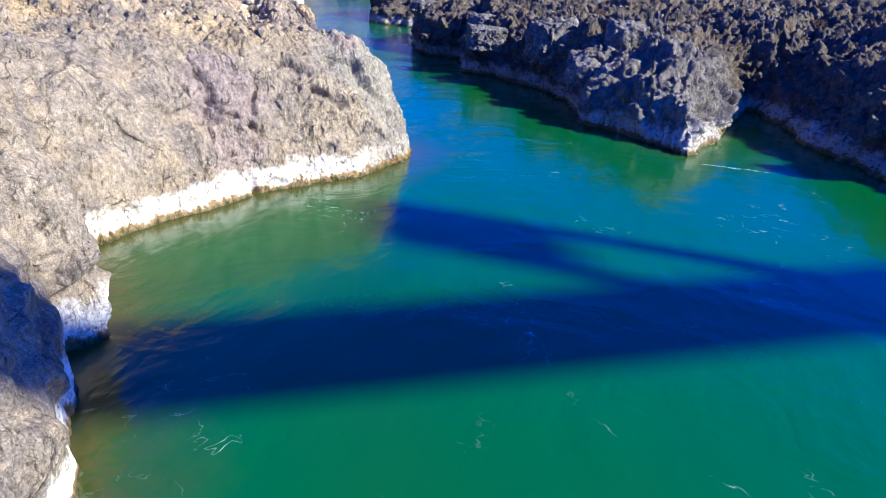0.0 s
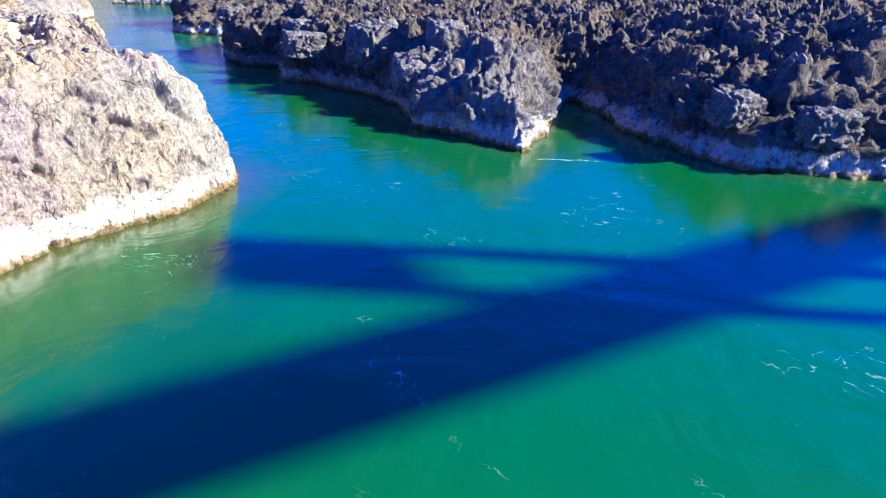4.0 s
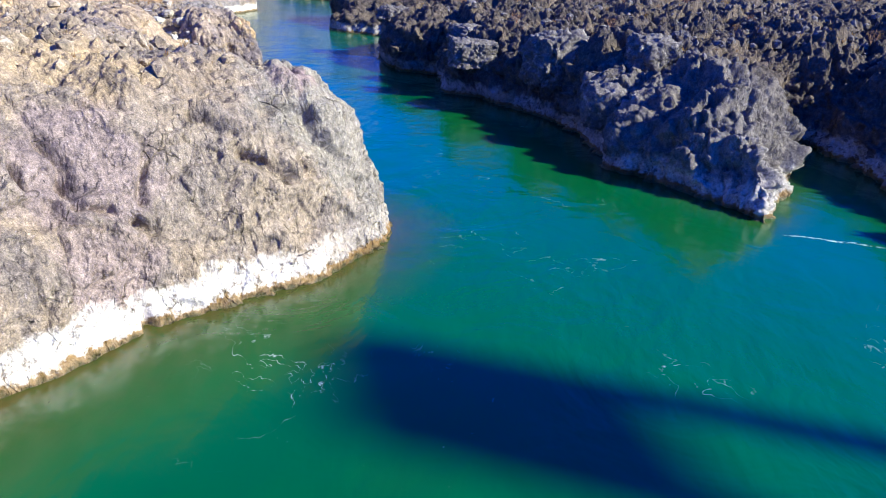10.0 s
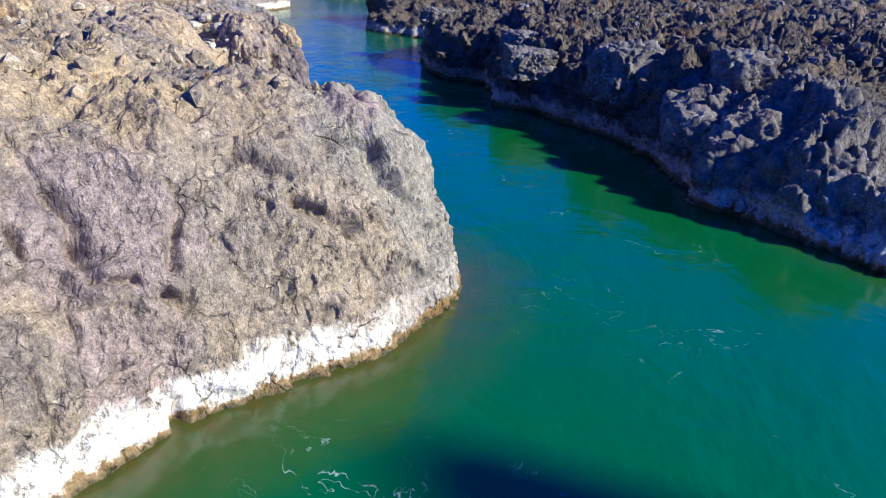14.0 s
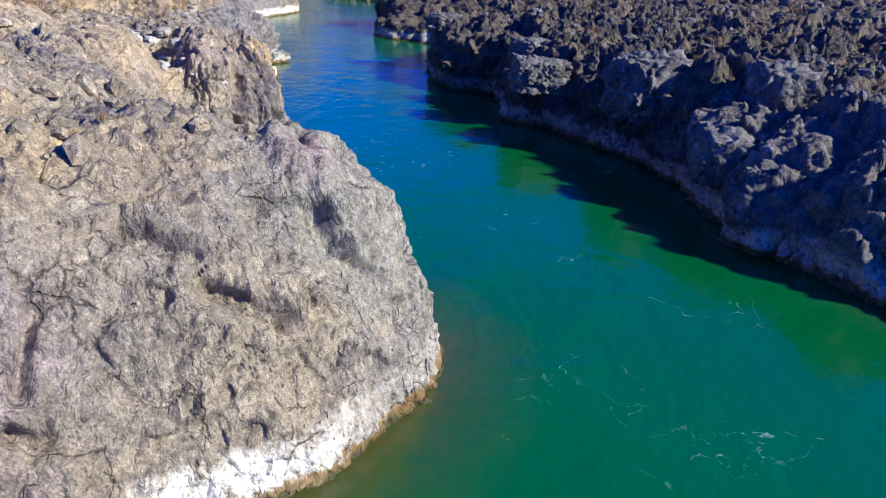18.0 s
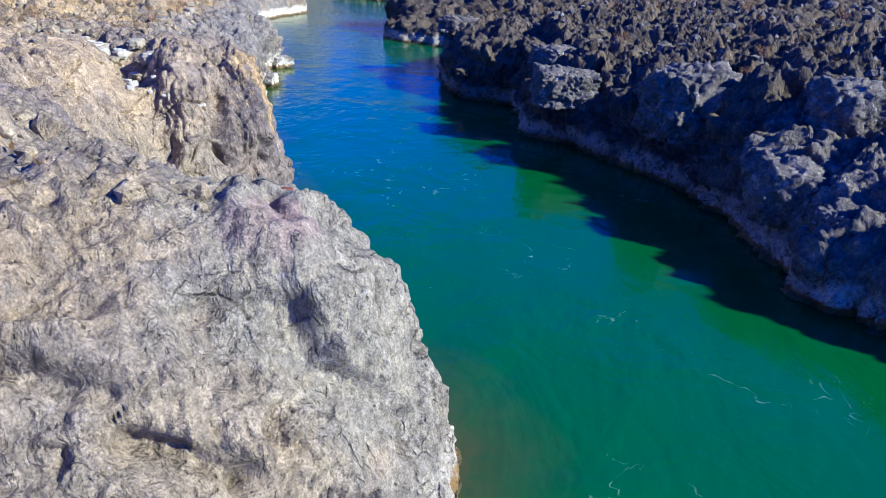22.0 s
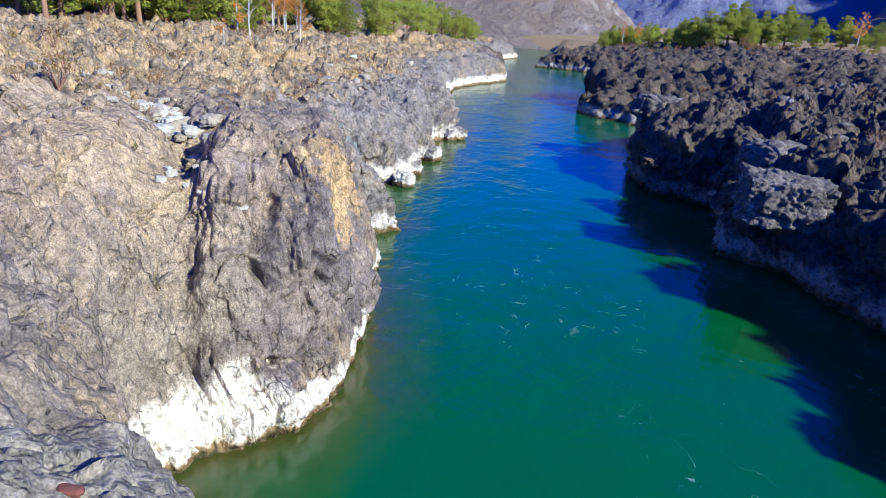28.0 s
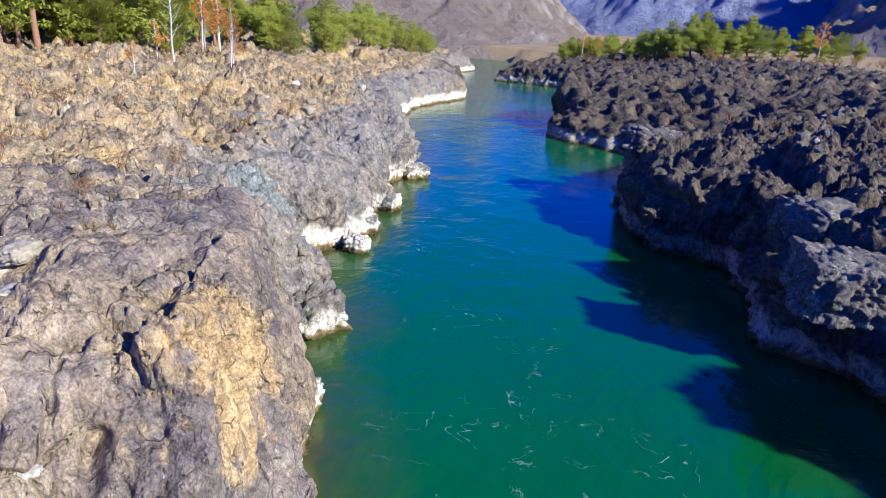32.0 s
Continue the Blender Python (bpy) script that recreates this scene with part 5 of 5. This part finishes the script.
# single pines along the left plateau
for x, y, h, kind in ((-146, 184, 10.5, 0), (-143, 188, 9, 1), (-152, 189, 13, 2), (-157, 193, 9, 0), (-153, 213, 12.5, 0), (-149, 208, 9, 1), (-156, 224, 8.5, 1), (-160, 219, 9, 2), (-163, 246, 11, 0), (-169, 262, 10, 0), (-172, 274, 10.5, 1), (-176, 290, 9.5, 0), (-180, 303, 8.5, 1), (-186, 318, 8, 1), (-176, 257, 11, 2)):
    plant_pine(kind, x, y, h, "plateau pines")
# the wood at the plateau's back
for i in range(46):
    t = i / 46
    x, y = -112 - rng.uniform(0, 26) - 8 * t, 96 + 46 * t + rng.uniform(-4, 4)
    plant_pine(rng.choice((0, 2, 2, 3, 3)), x - 6, y, rng.uniform(10, 15), "pine wood")
for i in range(60):
    x, y = rng.uniform(-215, -150), rng.uniform(100, 185)
    plant_pine(rng.choice((0, 1, 2, 3)), x, y, rng.uniform(8, 13), "pine wood")
# pines on the right plateau
for x, y, h, kind in ((-111, 343, 11, 1), (-101, 338, 9, 0), (-97, 343, 11, 1), (-92, 340, 14, 2), (-87, 345, 16, 0), (-83, 339, 13, 0), (-79, 343, 17, 2), (-76, 350, 19, 2), (-72, 346, 15, 0), (-68, 352, 15, 2), (-63, 350, 13, 0), (-60, 356, 17, 2), (-55, 352, 13, 1), (-50, 372, 14, 2), (-42, 380, 15, 2), (-30, 385, 13, 1), (-35, 378, 10, 0), (-22, 390, 10, 2), (-90, 352, 12, 1), (-70, 340, 10, 1)):
    plant_pine(kind, x, y, h * 0.74, "right bank pines")
for i in range(40):
    x = rng.uniform(-172, -100)
    y = 356 + (x + 172) * 0.1 + rng.uniform(0, 50)
    if x > -140 or y > 372:
        plant_pine(rng.choice((0, 1, 2)), x, y, rng.uniform(5, 8.5), "right bank pines")
# birches and larches in autumn leaf
birches = [make_birch(11, 31, 0.0), make_birch(9, 32, 0.9), make_birch(7, 33, 0.25)]
BIRCH_LABELS = ("bare white-stemmed birch on the plateau", "birch in orange autumn leaf", "slender birch with a few yellow leaves")
first = set()
for x, y, h, kind in ((-116.4, 134.2, 14, 0), (-100.0, 131.4, 6.5, 2), (-124, 146, 13, 1), (-128, 150, 11, 1), (-121, 150, 10, 1), (-99.5, 115.4, 4.5, 2), (-131, 156, 12, 1), (-105, 136, 7, 2), (-36, 372, 16, 1), (-130, 362, 11, 1), (-124, 366, 11, 1), (-136, 160, 11, 1), (-112, 128, 7, 2)):
    if kind not in first:
        first.add(kind)
        tree = birches[kind]
    else:
        tree = copy_thing(birches[kind], Matrix.Identity(4))
    k = h / (11, 9, 7)[kind]
    tree.matrix_basis = pose(x, y, surface_at(x, y) - 0.1, 0, 0, rng.uniform(0, 360)) @ Matrix.Diagonal((k, k, k, 1))
    tagged(tree, BIRCH_LABELS[kind], "tree", "birches")


def make_shrub(seed):
    r = random.Random(seed)
    ob = new("shrub")
    twigs, clumps = [], []
    for i in range(9):
        a = i * 0.7 + r.uniform(-0.2, 0.2)
        tip = Vector((math.cos(a) * r.uniform(0.3, 0.8), math.sin(a) * r.uniform(0.3, 0.8), r.uniform(0.6, 1.3)))
        twigs.append(tube([(0, 0, -0.1), tip * 0.5, tip], [0.03, 0.02, 0.008], 4))
        clumps.append((tip * 0.85, 0.32))
    part("stem", joined("stem", twigs, PINE_BARK), None, ob)
    part("foliage", foliage("foliage", clumps, BUSH_LEAF, 160, 0.07, r, 0.9), None, ob)
    return ob


shrub = make_shrub(3)
shrub_spots = spots_in(90, (70, 200), (14, 80), (0.8, 1.8), 41) + spots_in(40, (80, 200), (-80, -25), (0.8, 2.0), 42, False) + spots_in(70, (318, 372), (-150, -30), (1.6, 3.2), 43, False) + spots_in(60, (140, 215), (60, 100), (1.2, 2.4), 44)
for i, (x, y, s) in enumerate(shrub_spots):
    ob = shrub if i == 0 else copy_thing(shrub, Matrix.Identity(4))
    ob.matrix_basis = pose(x, y, surface_at(x, y), 0, 0, rng.uniform(0, 360)) @ Matrix.Diagonal((s, s, s, 1))
    tagged(ob, "low reddish-brown dry shrub among the rocks", "shrub", "shrubs")


def build_pole():
    pole = tagged(new("utility_pole"), "A-frame wooden utility pole behind the pines", "utility pole")
    for s in (-1, 1):
        part("leg", joined("leg", [tube([(s * 2.0, 0, -0.5), (s * 0.15, 0, 12.5)], [0.16, 0.12], 8)], PINE_BARK), None, pole)
    part("crossbar", box_bm(-1.3, 1.3, -0.07, 0.07, 12.0, 12.2, 0.02), PINE_BARK, pole)
    part("brace", box_bm(-1.15, 1.15, -0.06, 0.06, 5.2, 5.35, 0.02), PINE_BARK, pole)
    for x in (-1.1, 0.0, 1.1):
        part("insulator", joined("insulator", [tube([(x, 0, 12.2), (x, 0, 12.45)], [0.06, 0.04], 6)], CONCRETE), None, pole)
    pole.matrix_world = pose(-176, 220, surface_at(-176, 220), 0, 0, 50)


build_pole()
